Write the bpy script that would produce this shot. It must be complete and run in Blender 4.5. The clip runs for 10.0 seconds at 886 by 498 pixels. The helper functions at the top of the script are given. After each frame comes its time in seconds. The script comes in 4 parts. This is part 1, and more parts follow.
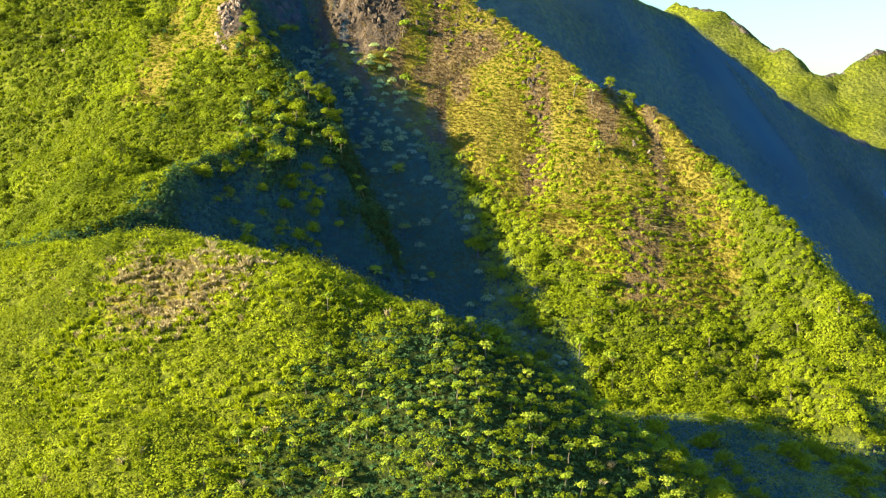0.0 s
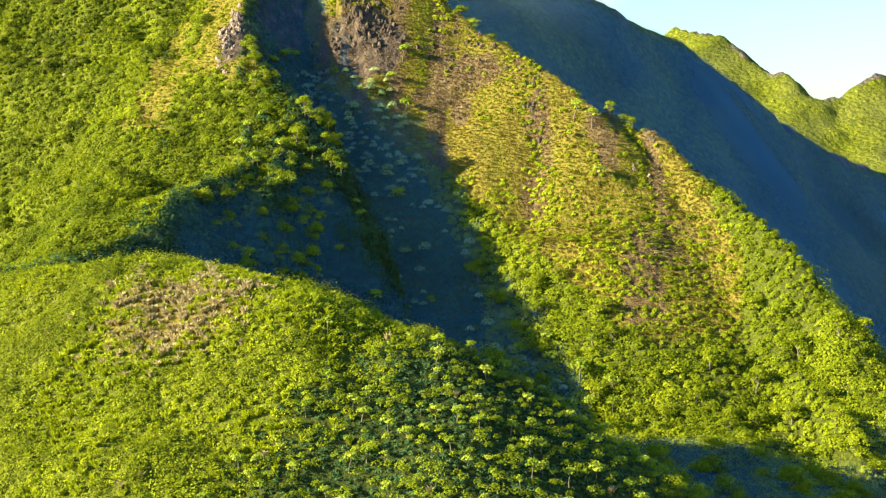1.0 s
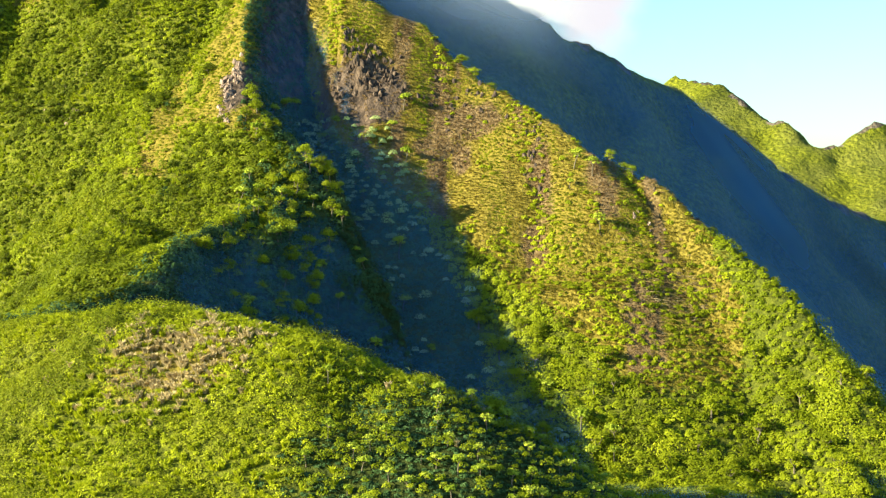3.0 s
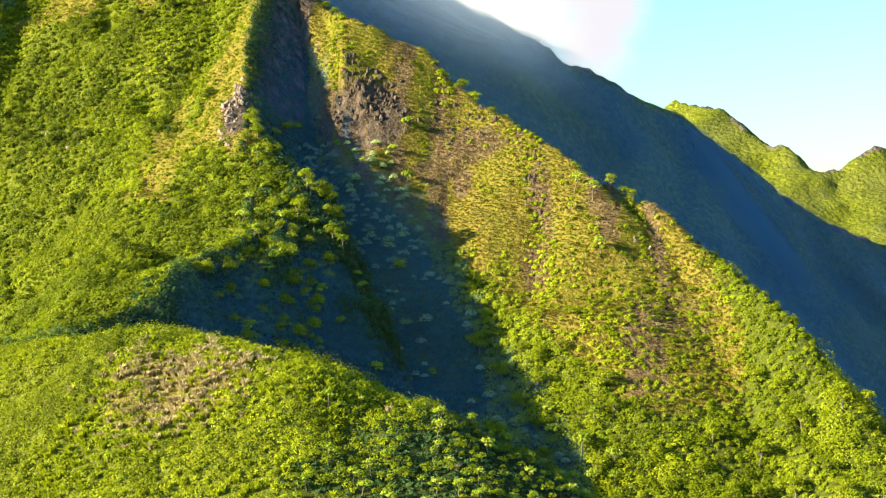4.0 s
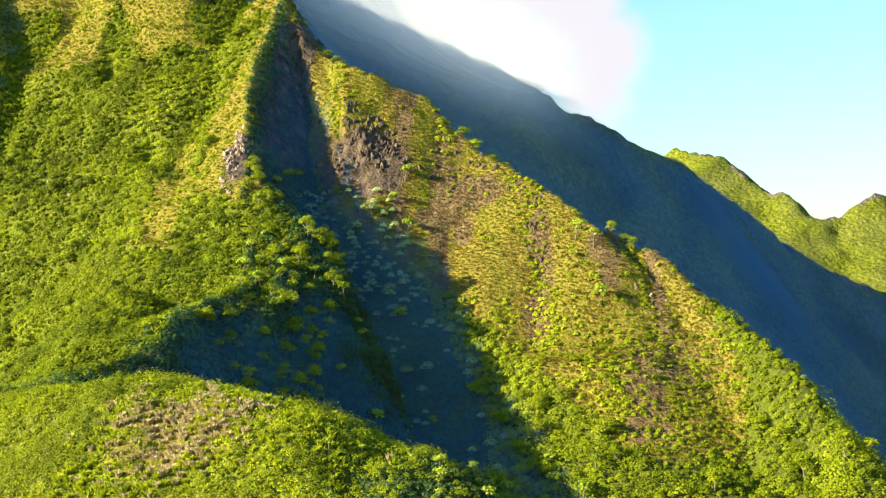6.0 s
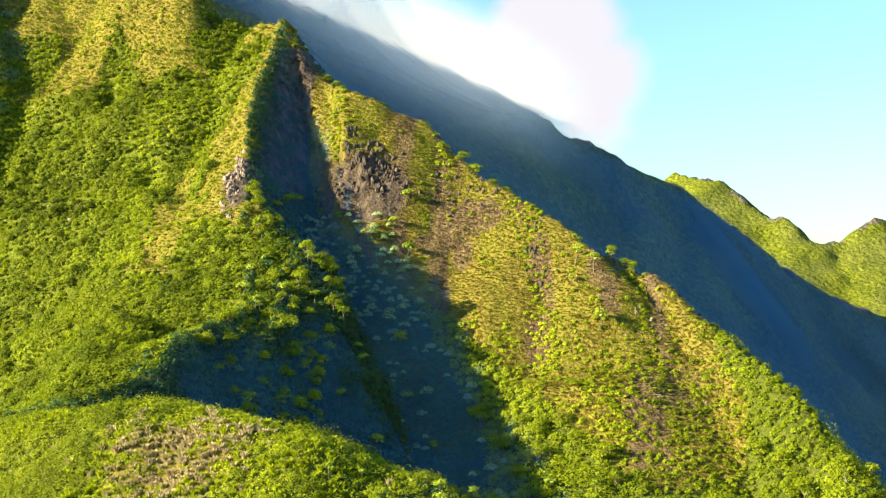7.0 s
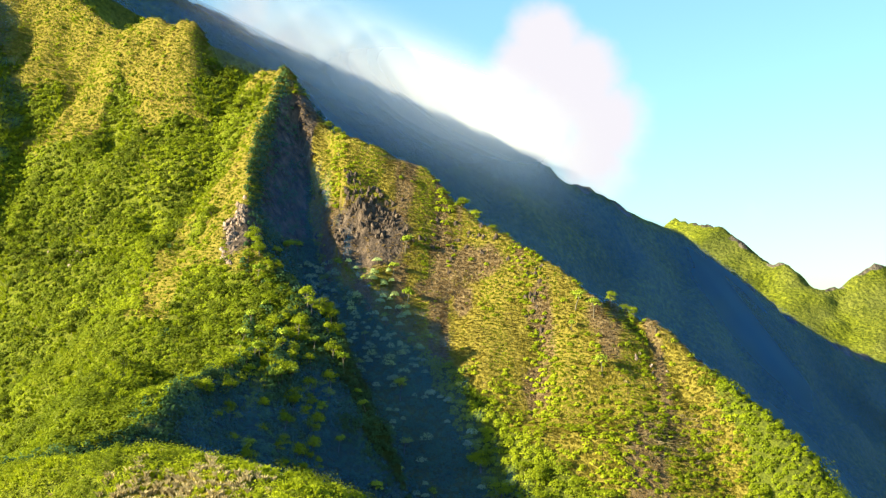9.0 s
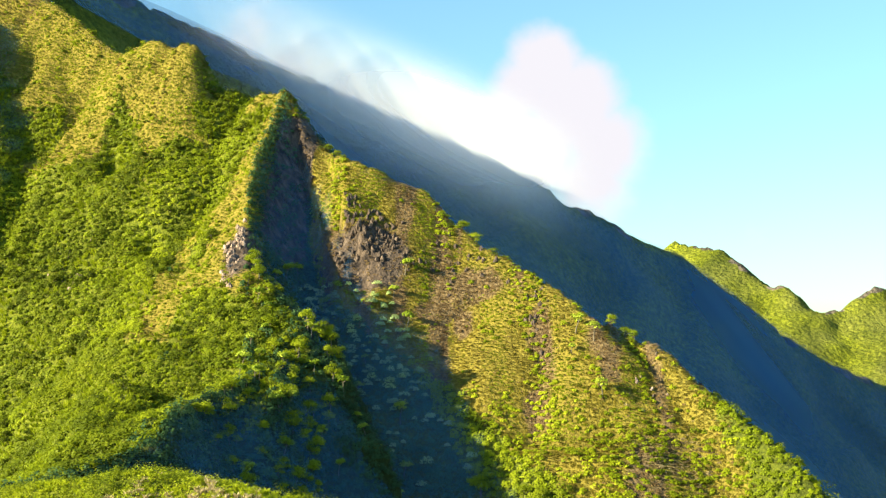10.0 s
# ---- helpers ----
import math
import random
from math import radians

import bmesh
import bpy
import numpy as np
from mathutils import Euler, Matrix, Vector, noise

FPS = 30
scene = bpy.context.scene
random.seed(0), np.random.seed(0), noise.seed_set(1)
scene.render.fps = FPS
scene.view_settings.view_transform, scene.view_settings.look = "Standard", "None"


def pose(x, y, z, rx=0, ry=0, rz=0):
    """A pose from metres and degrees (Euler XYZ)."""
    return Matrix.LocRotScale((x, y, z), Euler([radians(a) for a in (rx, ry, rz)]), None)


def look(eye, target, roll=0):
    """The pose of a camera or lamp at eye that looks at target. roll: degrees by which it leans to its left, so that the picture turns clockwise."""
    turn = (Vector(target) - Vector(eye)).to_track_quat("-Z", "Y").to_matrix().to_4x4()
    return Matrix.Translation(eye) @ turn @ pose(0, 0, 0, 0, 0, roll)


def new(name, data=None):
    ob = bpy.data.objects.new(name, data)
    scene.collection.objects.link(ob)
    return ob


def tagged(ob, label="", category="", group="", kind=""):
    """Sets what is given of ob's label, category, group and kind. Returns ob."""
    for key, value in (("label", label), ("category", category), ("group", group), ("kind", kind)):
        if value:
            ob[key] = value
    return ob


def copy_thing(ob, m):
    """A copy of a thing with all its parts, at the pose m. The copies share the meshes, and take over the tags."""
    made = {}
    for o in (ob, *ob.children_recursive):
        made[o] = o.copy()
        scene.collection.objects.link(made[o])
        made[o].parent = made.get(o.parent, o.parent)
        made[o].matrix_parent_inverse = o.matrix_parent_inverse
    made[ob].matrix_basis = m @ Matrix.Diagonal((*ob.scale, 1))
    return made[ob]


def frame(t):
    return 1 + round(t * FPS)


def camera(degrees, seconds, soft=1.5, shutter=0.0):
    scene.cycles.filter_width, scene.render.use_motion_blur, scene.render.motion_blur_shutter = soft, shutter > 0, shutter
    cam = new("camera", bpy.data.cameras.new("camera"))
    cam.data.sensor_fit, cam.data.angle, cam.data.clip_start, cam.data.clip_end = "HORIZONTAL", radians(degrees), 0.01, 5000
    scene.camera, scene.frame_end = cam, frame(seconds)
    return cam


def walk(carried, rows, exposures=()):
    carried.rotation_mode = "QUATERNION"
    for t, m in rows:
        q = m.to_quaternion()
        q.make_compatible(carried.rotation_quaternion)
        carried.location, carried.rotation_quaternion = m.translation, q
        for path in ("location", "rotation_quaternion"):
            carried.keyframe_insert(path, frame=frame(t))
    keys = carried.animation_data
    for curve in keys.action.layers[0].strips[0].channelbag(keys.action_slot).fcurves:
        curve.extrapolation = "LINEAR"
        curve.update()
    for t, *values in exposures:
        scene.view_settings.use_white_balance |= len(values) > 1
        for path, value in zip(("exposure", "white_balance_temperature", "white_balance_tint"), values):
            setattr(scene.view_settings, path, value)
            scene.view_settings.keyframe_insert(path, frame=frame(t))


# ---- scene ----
# The camera hovers in one place and tilts upwards: a drone high above the valley.
cam = camera(34.8, 10.0, soft=1.25)
EYE = (0.0, 0.0, 100.0)
TILT = [
    (0.0, -4.857, -0.087), (0.5, -4.372, -0.087), (1.0, -3.892, -0.085), (1.5, -3.409, -0.082),
    (2.0, -2.909, -0.074), (2.5, -2.424, -0.068), (4.0, -0.976, -0.032), (4.5, -0.490, -0.018),
    (5.0, -0.010, -0.006), (5.5, 0.445, 0.0), (7.0, 1.933, 0.005), (7.5, 2.369, 0.006),
    (8.0, 2.884, 0.007), (8.5, 3.316, 0.006), (9.0, 3.796, 0.003), (9.5, 4.209, 0.003), (10.0, 4.727, 0.005),
]
walk(cam, [(t, pose(*EYE, 90 + pitch, 0, yaw)) for t, pitch, yaw in TILT], exposures=[(0.0, 2.1), (10.0, 2.1)])

# ---------------------------------------------------------------- light
SUN = Vector((-0.82, -0.38, 0.305)).normalized()      # towards the sun: low, from the side and slightly behind
sun = new("sun", bpy.data.lights.new("sun", "SUN"))
sun.data.energy, sun.data.angle, sun.data.color = 4.2, radians(0.6), (1.0, 0.885, 0.53)
sun.matrix_world = look(SUN * 500, (0, 0, 0))

world = bpy.data.worlds.new("sky")
scene.world = world
world.use_nodes = True


def build_sky(tree):
    n, link = tree.nodes, tree.links
    n.clear()
    out, bg = n.new("ShaderNodeOutputWorld"), n.new("ShaderNodeBackground")
    sky = n.new("ShaderNodeTexSky")
    sky.sky_type, sky.sun_disc = "NISHITA", False
    sky.sun_elevation, sky.sun_rotation = math.asin(SUN.z), math.atan2(SUN.x, SUN.y)
    sky.air_density, sky.dust_density, sky.ozone_density = 1.2, 0.6, 3.0
    coord = n.new("ShaderNodeTexCoord")
    noise_big = n.new("ShaderNodeTexNoise")
    noise_big.inputs["Scale"].default_value, noise_big.inputs["Detail"].default_value = 18.0, 7.0
    noise_big.inputs["Roughness"].default_value = 0.55
    link.new(coord.outputs["Generated"], noise_big.inputs["Vector"])
    total = None
    # lobes of one cumulus that stands over the far ridge: (direction, half width in radians, weight)
    for way, width, weight in CLOUD_LOBES:
        dist = n.new("ShaderNodeVectorMath")
        dist.operation = "DISTANCE"
        dist.inputs[1].default_value = Vector(way).normalized()
        link.new(coord.outputs["Generated"], dist.inputs[0])
        ball = n.new("ShaderNodeMapRange")
        ball.inputs["From Min"].default_value, ball.inputs["From Max"].default_value = 0.0, width
        ball.inputs["To Min"].default_value, ball.inputs["To Max"].default_value = weight, 0.0
        link.new(dist.outputs["Value"], ball.inputs["Value"])
        if total is None:
            total = ball.outputs[0]
        else:
            add = n.new("ShaderNodeMath")
            add.operation = "MAXIMUM"
            link.new(total, add.inputs[0])
            link.new(ball.outputs[0], add.inputs[1])
            total = add.outputs[0]
    mix = n.new("ShaderNodeMath")
    mix.operation = "MULTIPLY_ADD"
    mix.inputs[1].default_value = 1.5
    link.new(noise_big.outputs["Fac"], mix.inputs[0])
    link.new(total, mix.inputs[2])
    edge = n.new("ShaderNodeMapRange")
    edge.interpolation_type = "SMOOTHSTEP"
    edge.inputs["From Min"].default_value, edge.inputs["From Max"].default_value = 0.95, 1.75
    link.new(mix.outputs[0], edge.inputs["Value"])
    colour = n.new("ShaderNodeMixRGB")
    colour.inputs["Color2"].default_value = (3.95, 3.85, 4.1, 1)
    link.new(edge.outputs[0], colour.inputs["Fac"])
    clear = n.new("ShaderNodeMixRGB")          # tints the sky towards cyan, which also cools the shade
    clear.blend_type = "MULTIPLY"
    clear.inputs["Fac"].default_value, clear.inputs["Color2"].default_value = 1.0, (0.86, 1.09, 1.08, 1)
    link.new(sky.outputs[0], clear.inputs["Color1"])
    link.new(clear.outputs[0], colour.inputs["Color1"])
    link.new(colour.outputs[0], bg.inputs["Color"])
    bg.inputs["Strength"].default_value = 0.0555
    link.new(bg.outputs[0], out.inputs["Surface"])


CLOUD_LOBES = [((0.074, 1.0, 0.215), 0.038, 1.5), ((0.055, 1.0, 0.195), 0.036, 1.4), ((0.092, 1.0, 0.185), 0.050, 1.6), ((0.115, 1.0, 0.155), 0.046, 1.5),
               ((0.035, 1.0, 0.165), 0.046, 1.4), ((0.10, 1.0, 0.130), 0.050, 1.4), ((0.065, 1.0, 0.15), 0.055, 1.5), ((0.0, 1.0, 0.155), 0.055, 1.1),
               ((-0.034, 1.0, 0.168), 0.055, 1.1), ((-0.075, 1.0, 0.184), 0.055, 1.0), ((-0.11, 1.0, 0.200), 0.06, 0.85), ((-0.15, 1.0, 0.22), 0.06, 0.7)]
build_sky(world.node_tree)


# ---------------------------------------------------------------- small maths
def hash2(ix, iy, seed):
    h = (ix.astype(np.int64) * 374761393 + iy.astype(np.int64) * 668265263 + seed * 974711) & 0x7FFFFFFF
    h = ((h ^ (h >> 13)) * 1274126177) & 0x7FFFFFFF
    return ((h ^ (h >> 16)) & 0xFFFFF) / 0xFFFFF


def vnoise(x, y, seed=0):
    """Smooth value noise, 0 to 1."""
    ix, iy = np.floor(x), np.floor(y)
    fx, fy = x - ix, y - iy
    fx, fy = fx * fx * (3 - 2 * fx), fy * fy * (3 - 2 * fy)
    a, b = hash2(ix, iy, seed), hash2(ix + 1, iy, seed)
    c, d = hash2(ix, iy + 1, seed), hash2(ix + 1, iy + 1, seed)
    return (a + (b - a) * fx) + ((c + (d - c) * fx) - (a + (b - a) * fx)) * fy


def fbm(x, y, seed=0, octaves=4):
    total, amp, norm = 0, 1.0, 0
    for k in range(octaves):
        total = total + amp * (vnoise(x * 2 ** k + 17.3 * k, y * 2 ** k - 9.1 * k, seed + k) - 0.5)
        norm += amp
        amp *= 0.5
    return 2 * total / norm


def smooth(a, b, v):
    t = np.clip((v - a) / (b - a), 0, 1)
    return t * t * (3 - 2 * t)


# ---------------------------------------------------------------- the lie of the land
# Crest lines (x, y, z), and the steepness of the flanks to the left and right of the line's direction, with the crest's rounding.
NEAR_HILL = [(-240.0, 350.0, 58.0), (-178.0, 345.0, 64.0), (-134.0, 340.0, 67.0), (-104.0, 332.0, 70.5), (-82.0, 322.0, 73.5), (-63.0, 308.0, 76.5), (-45.9, 299.6, 75.0), (-29.6, 292.2, 71.4), (-10.7, 284.3, 64.0), (8.6, 278.0, 52.1), (19.9, 275.4, 45.9), (34.7, 272.9, 35.3), (44.6, 271.5, 26.5), (57.0, 270.5, 14.4)]
SPUR = [(-76, 658, 228), (-79, 638, 208), (-82, 605, 183.5), (-79, 565, 152), (-75, 542, 138), (-66, 532, 130), (-56, 520, 119)]
SHOULDER = [(-76, 547, 135), (-65, 538, 127), (-54, 524, 116), (-60, 492, 102), (-70, 452, 91.5), (-79, 418, 86.5), (-80, 398, 79), (-89, 377, 74), (-101, 356, 71.5), (-125, 340, 68)]
NOSE = [(-56, 490, 100), (-55, 472, 95.5), (-56, 456, 88.5), (-58, 443, 79)]
RIB = [(-118, 675, 210), (-121, 640, 181), (-120, 605, 154), (-112, 545, 120), (-105, 485, 93), (-104, 430, 81), (-106, 380, 69)]
KNOB = [(-44, 630, 187), (-43, 618, 181), (-40, 608, 169), (-36, 598, 151), (-30, 584, 130)]
MAIN = [(-74, 659, 228.5), (-86, 666, 228.5), (-93, 671, 225.5), (-101, 676, 224.5), (-106, 679, 225), (-114, 684, 233), (-118, 688, 251), (-123, 691, 260),
        (-134, 697, 260), (-149, 706, 265.5), (-159, 714, 261.5), (-167, 720, 261.5), (-179, 729, 270.5), (-201, 745, 288.5), (-235, 770, 315.5),
        (-308, 810, 369), (-425, 860, 437), (-700, 950, 480)]
RIGHT = [(-74.0, 659.0, 228.5), (-72.0, 655.0, 219.5), (-65.0, 650.0, 208.5), (-53.0, 645.0, 197.5), (-41.0, 640.0, 190.5), (-11.0, 628.0, 179.5), (4.0, 612.0, 160.0), (33.6, 579.6, 139.1), (58.5, 550.1, 120.0), (66.0, 536.7, 106.8), (75.2, 521.8, 91.3), (83.4, 508.2, 78.9), (91.5, 493.5, 64.7), (99.4, 477.9, 53.6), (107.1, 460.2, 41.8), (114.5, 439.6, 30.2), (123.4, 414.3, 17.1)]
BACK = [(58.1, 569.0, 111.8), (66.6, 558.2, 116.6), (75.1, 546.6, 109.7), (87.9, 529.4, 100.5), (100.5, 508.1, 85.2), (117.8, 476.9, 65.6), (129.4, 450.6, 44.6), (137.3, 432.1, 27.3), (152.1, 408.0, 3.5)]
# A spur added with its crest out of view, to shade the left gully.
SHADE_SPUR = [(-308, 810, 369), (-270, 755, 316), (-244, 715, 270), (-226, 680, 230), (-216, 650, 195), (-210, 620, 162)]
# The FAR_SPUR tail is added; its outline replaces a shadow edge on FAR_WALL.
FAR_SPUR = [(-330, 815, 425), (-285, 835, 385), (-240, 850, 351), (-205, 872, 334), (-177, 900, 327), (-148, 940, 320), (-117, 981, 311),
            (-35, 1074, 291), (67, 1167, 259), (101, 1191, 237), (132, 1216, 231), (171, 1247, 212), (199, 1272, 206), (220.5, 1280, 196.7), (234.8, 1288, 187.0), (269.2, 1305, 165.2), (299.1, 1322, 145.4), (330.0, 1340, 125.2), (363.4, 1365, 108.7), (399.3, 1395, 93.9), (451.3, 1440, 78.7), (560.2, 1530, 51.7)]
FAR_WALL = [(253.9, 2010, 245.4), (302.4, 1950, 255.1), (317.1, 1930, 268.2), (342.5, 1900, 260.3), (364.8, 1870, 253.2), (379.5, 1840, 237.5), (396.5, 1810, 216.5), (411.0, 1785, 201.3), (427.6, 1765, 196.7), (437.4, 1745, 175.3), (453.7, 1730, 165.7), (475.8, 1735, 165.9), (496.0, 1745, 172.5), (516.3, 1755, 186.3), (536.9, 1765, 196.0), (559.3, 1780, 193.9), (626.2, 1830, 210.5), (883.3, 1980, 259.1)]


def crest(points, x, y, left, right, rounding, flutes=0.0, width=20.0, seed=0, cap=None, jag=0.0, reach=1e4):
    """The height of a ridge over (x, y): it falls from its crest line on both sides, with gullies down the flanks."""
    best = np.full(x.shape, -1e4)
    away = np.full(x.shape, 1e4)
    walked, last = 0.0, len(points) - 2
    for k, ((ax, ay, az), (bx, by, bz)) in enumerate(zip(points, points[1:])):
        dx, dy = bx - ax, by - ay
        length = math.hypot(dx, dy)
        t = ((x - ax) * dx + (y - ay) * dy) / length ** 2
        beyond = ((t < 0) & (k == 0)) | ((t > 1) & (k == last))
        t = np.clip(t, 0, 1)
        px, py = x - ax - t * dx, y - ay - t * dy
        d = np.hypot(px, py)
        side = (dx * (y - ay) - dy * (x - ax)) > 0
        down = right[k] + t * (right[k + 1] - right[k]) if isinstance(right, list) else right
        up = left[k] + t * (left[k + 1] - left[k]) if isinstance(left, list) else left
        steep = np.where(side, up, down)
        if cap:
            steep = np.where(beyond, cap, steep)
        along = (walked + t * length) / width
        groove = np.clip(np.abs(fbm(along + 0.02 * d, d / 90.0, seed + 5, 3)) * 2.4, 0, 1) - 1
        z = az + t * (bz - az) - steep * (np.sqrt(d * d + rounding ** 2) - rounding) + flutes * groove * smooth(2, 40, d) - 1.2 * np.maximum(d - reach, 0)
        if jag:
            z = z + jag * fbm(along * width / 9.0, 0 * d, seed + 9, 3) * smooth(14, 3, d)
        away = np.where(z > best, d, away)
        best = np.maximum(best, z)
        walked += length
    return best, away


def land(x, y):
    """Height, the number of the ridge that it belongs to, the distance from that ridge's crest, and how close two ridges meet."""
    wx = x + 5 * fbm(x / 40, y / 40, 11, 3)
    wy = y + 5 * fbm(x / 40, y / 40, 23, 3)
    bulge = 18 * np.exp(-((x + 42) / np.where(x < -42, 12.0, 36.0)) ** 2)        # the flank swells below the knob
    parts = [
        crest(NEAR_HILL, wx * 0.3 + x * 0.7, wy * 0.3 + y * 0.7, 0.75, 0.72, 16.0, 4.0, 25, 3),
        crest(SPUR, wx * 0.3 + x * 0.7, wy * 0.3 + y * 0.7, 1.4, [1.7, 1.4, 1.0, 0.75, 0.7, 0.7, 0.7], 0.8, 7.0, 16, 7, jag=2.0, reach=60.0),
        crest(SHOULDER, wx * 0.3 + x * 0.7, wy * 0.3 + y * 0.7, [1.5, 1.7, 1.9, 1.8, 1.6, 1.5, 1.4, 1.3, 1.2, 1.2], [0.6, 0.5, 0.45, 0.45, 0.45, 0.5, 0.5, 0.55, 0.6, 0.6], 3.0, 5.0, 16, 7, reach=34.0),
        crest(NOSE, wx * 0.3 + x * 0.7, wy * 0.3 + y * 0.7, 1.7, 1.2, 2.0, 2.0, 12, 53, 1.4),
        crest(RIB, wx * 0.6 + x * 0.4, wy * 0.6 + y * 0.4, 0.85, 0.9, 10.0, 11.0, 12, 13),
        crest(MAIN, wx * 0.3 + x * 0.7, wy * 0.3 + y * 0.7, 1.15, 1.1, 0.8, 7.0, 13, 17, 2.6, 3.0),
        crest(RIGHT, wx * 0.3 + x * 0.7, wy * 0.3 + y * 0.7 + bulge, 1.2, [2.4, 2.4, 2.2, 1.8, 1.5, 1.1, 0.95, 0.9, 0.84, 0.83, 0.83, 0.84, 0.86, 0.88, 0.9, 0.92, 0.95], 0.8, 6.0, 18, 19, 2.2, 3.0),
        crest(SHADE_SPUR, wx * 0.5 + x * 0.5, wy * 0.5 + y * 0.5, 1.2, 1.2, 2.0, 4.0, 22, 29),
        crest(KNOB, wx * 0.4 + x * 0.6, wy * 0.4 + y * 0.6, 0.7, 2.2, 5.0, 2.0, 10, 37, 1.0, reach=16.0),
        crest(BACK, wx * 0.4 + x * 0.6, wy * 0.4 + y * 0.6, 1.2, 1.3, 3.0, 3.0, 12, 39, 1.3, 4.0),
    ]
    saddle = 12 * np.exp(-((x + 111) / 7.5) ** 2 - ((y - 686) / 17) ** 2)          # the gap beside the fin-like peak
    parts[5] = (parts[5][0] - saddle, parts[5][1])
    floor = 14 - 0.4 * np.maximum(x - 85, 0) - 0.5 * np.maximum(y - 455, 0) - 0.35 * np.maximum(300 - y, 0)
    floor = np.maximum(floor, -90) + 3 * fbm(x / 60, y / 60, 31, 3)
    heights = np.stack([p[0] for p in parts] + [floor])
    order = np.sort(heights, axis=0)
    who = np.array([0, 1, 1, 1, 2, 3, 4, 5, 4, 4, 6])[np.argmax(heights, axis=0)]
    gap = order[-1] - order[-2]
    k = 9.0
    z = order[-1] + np.where(gap < k, (k - gap) ** 2 / (4 * k), 0)      # soft foot where two flanks meet
    away = np.min(np.stack([p[1] for p in parts]), axis=0)
    rough = smooth(0, 10, away)
    z = z + rough * (2.2 * fbm(x / 17, y / 17, 41, 3) + 0.7 * fbm(x / 4.5, y / 4.5, 43, 2)) + 0.5 * fbm(x / 5, y / 5, 47, 2)
    z = z - 9 * np.exp(-((x + 152) / 5) ** 2 - ((y - 645) / 7) ** 2) - 7 * np.exp(-((x + 125) / 5) ** 2 - ((y - 599) / 7) ** 2)      # hollows in the sunny slope
    return z, who, away, gap


def slope_of(x, y, step=1.5):
    z = land(x, y)[0]
    return np.stack([z - land(x + step, y)[0], z - land(x, y + step)[0], np.full(x.shape, step)], -1), z


# ---------------------------------------------------------------- meshes from arrays
def mesh_of(name, verts, faces, floats=None, shade=False):
    """One mesh from arrays of vertices and of faces with equally many corners."""
    me = bpy.data.meshes.new(name)
    verts, faces = np.asarray(verts, np.float32), np.asarray(faces, np.int32)
    me.vertices.add(len(verts))
    me.vertices.foreach_set("co", verts.ravel())
    count, corners = faces.shape
    me.loops.add(count * corners)
    me.loops.foreach_set("vertex_index", faces.ravel())
    me.polygons.add(count)
    me.polygons.foreach_set("loop_start", np.arange(0, count * corners, corners, dtype=np.int32))
    me.polygons.foreach_set("use_smooth", np.full(count, shade))
    me.update(calc_edges=True)
    for key, values in (floats or {}).items():
        me.attributes.new(key, "FLOAT", "POINT").data.foreach_set("value", np.asarray(values, np.float32).ravel())
    return me


def sheet(name, xs, ys, heights, floats, material):
    gx, gy = len(xs), len(ys)
    X, Y = np.meshgrid(xs, ys)
    idx = np.arange(gx * gy).reshape(gy, gx)
    faces = np.stack([idx[:-1, :-1], idx[:-1, 1:], idx[1:, 1:], idx[1:, :-1]], -1).reshape(-1, 4)
    me = mesh_of(name, np.stack([X, Y, heights], -1).reshape(-1, 3), faces, floats, True)
    me.materials.append(material)
    return new(name, me)


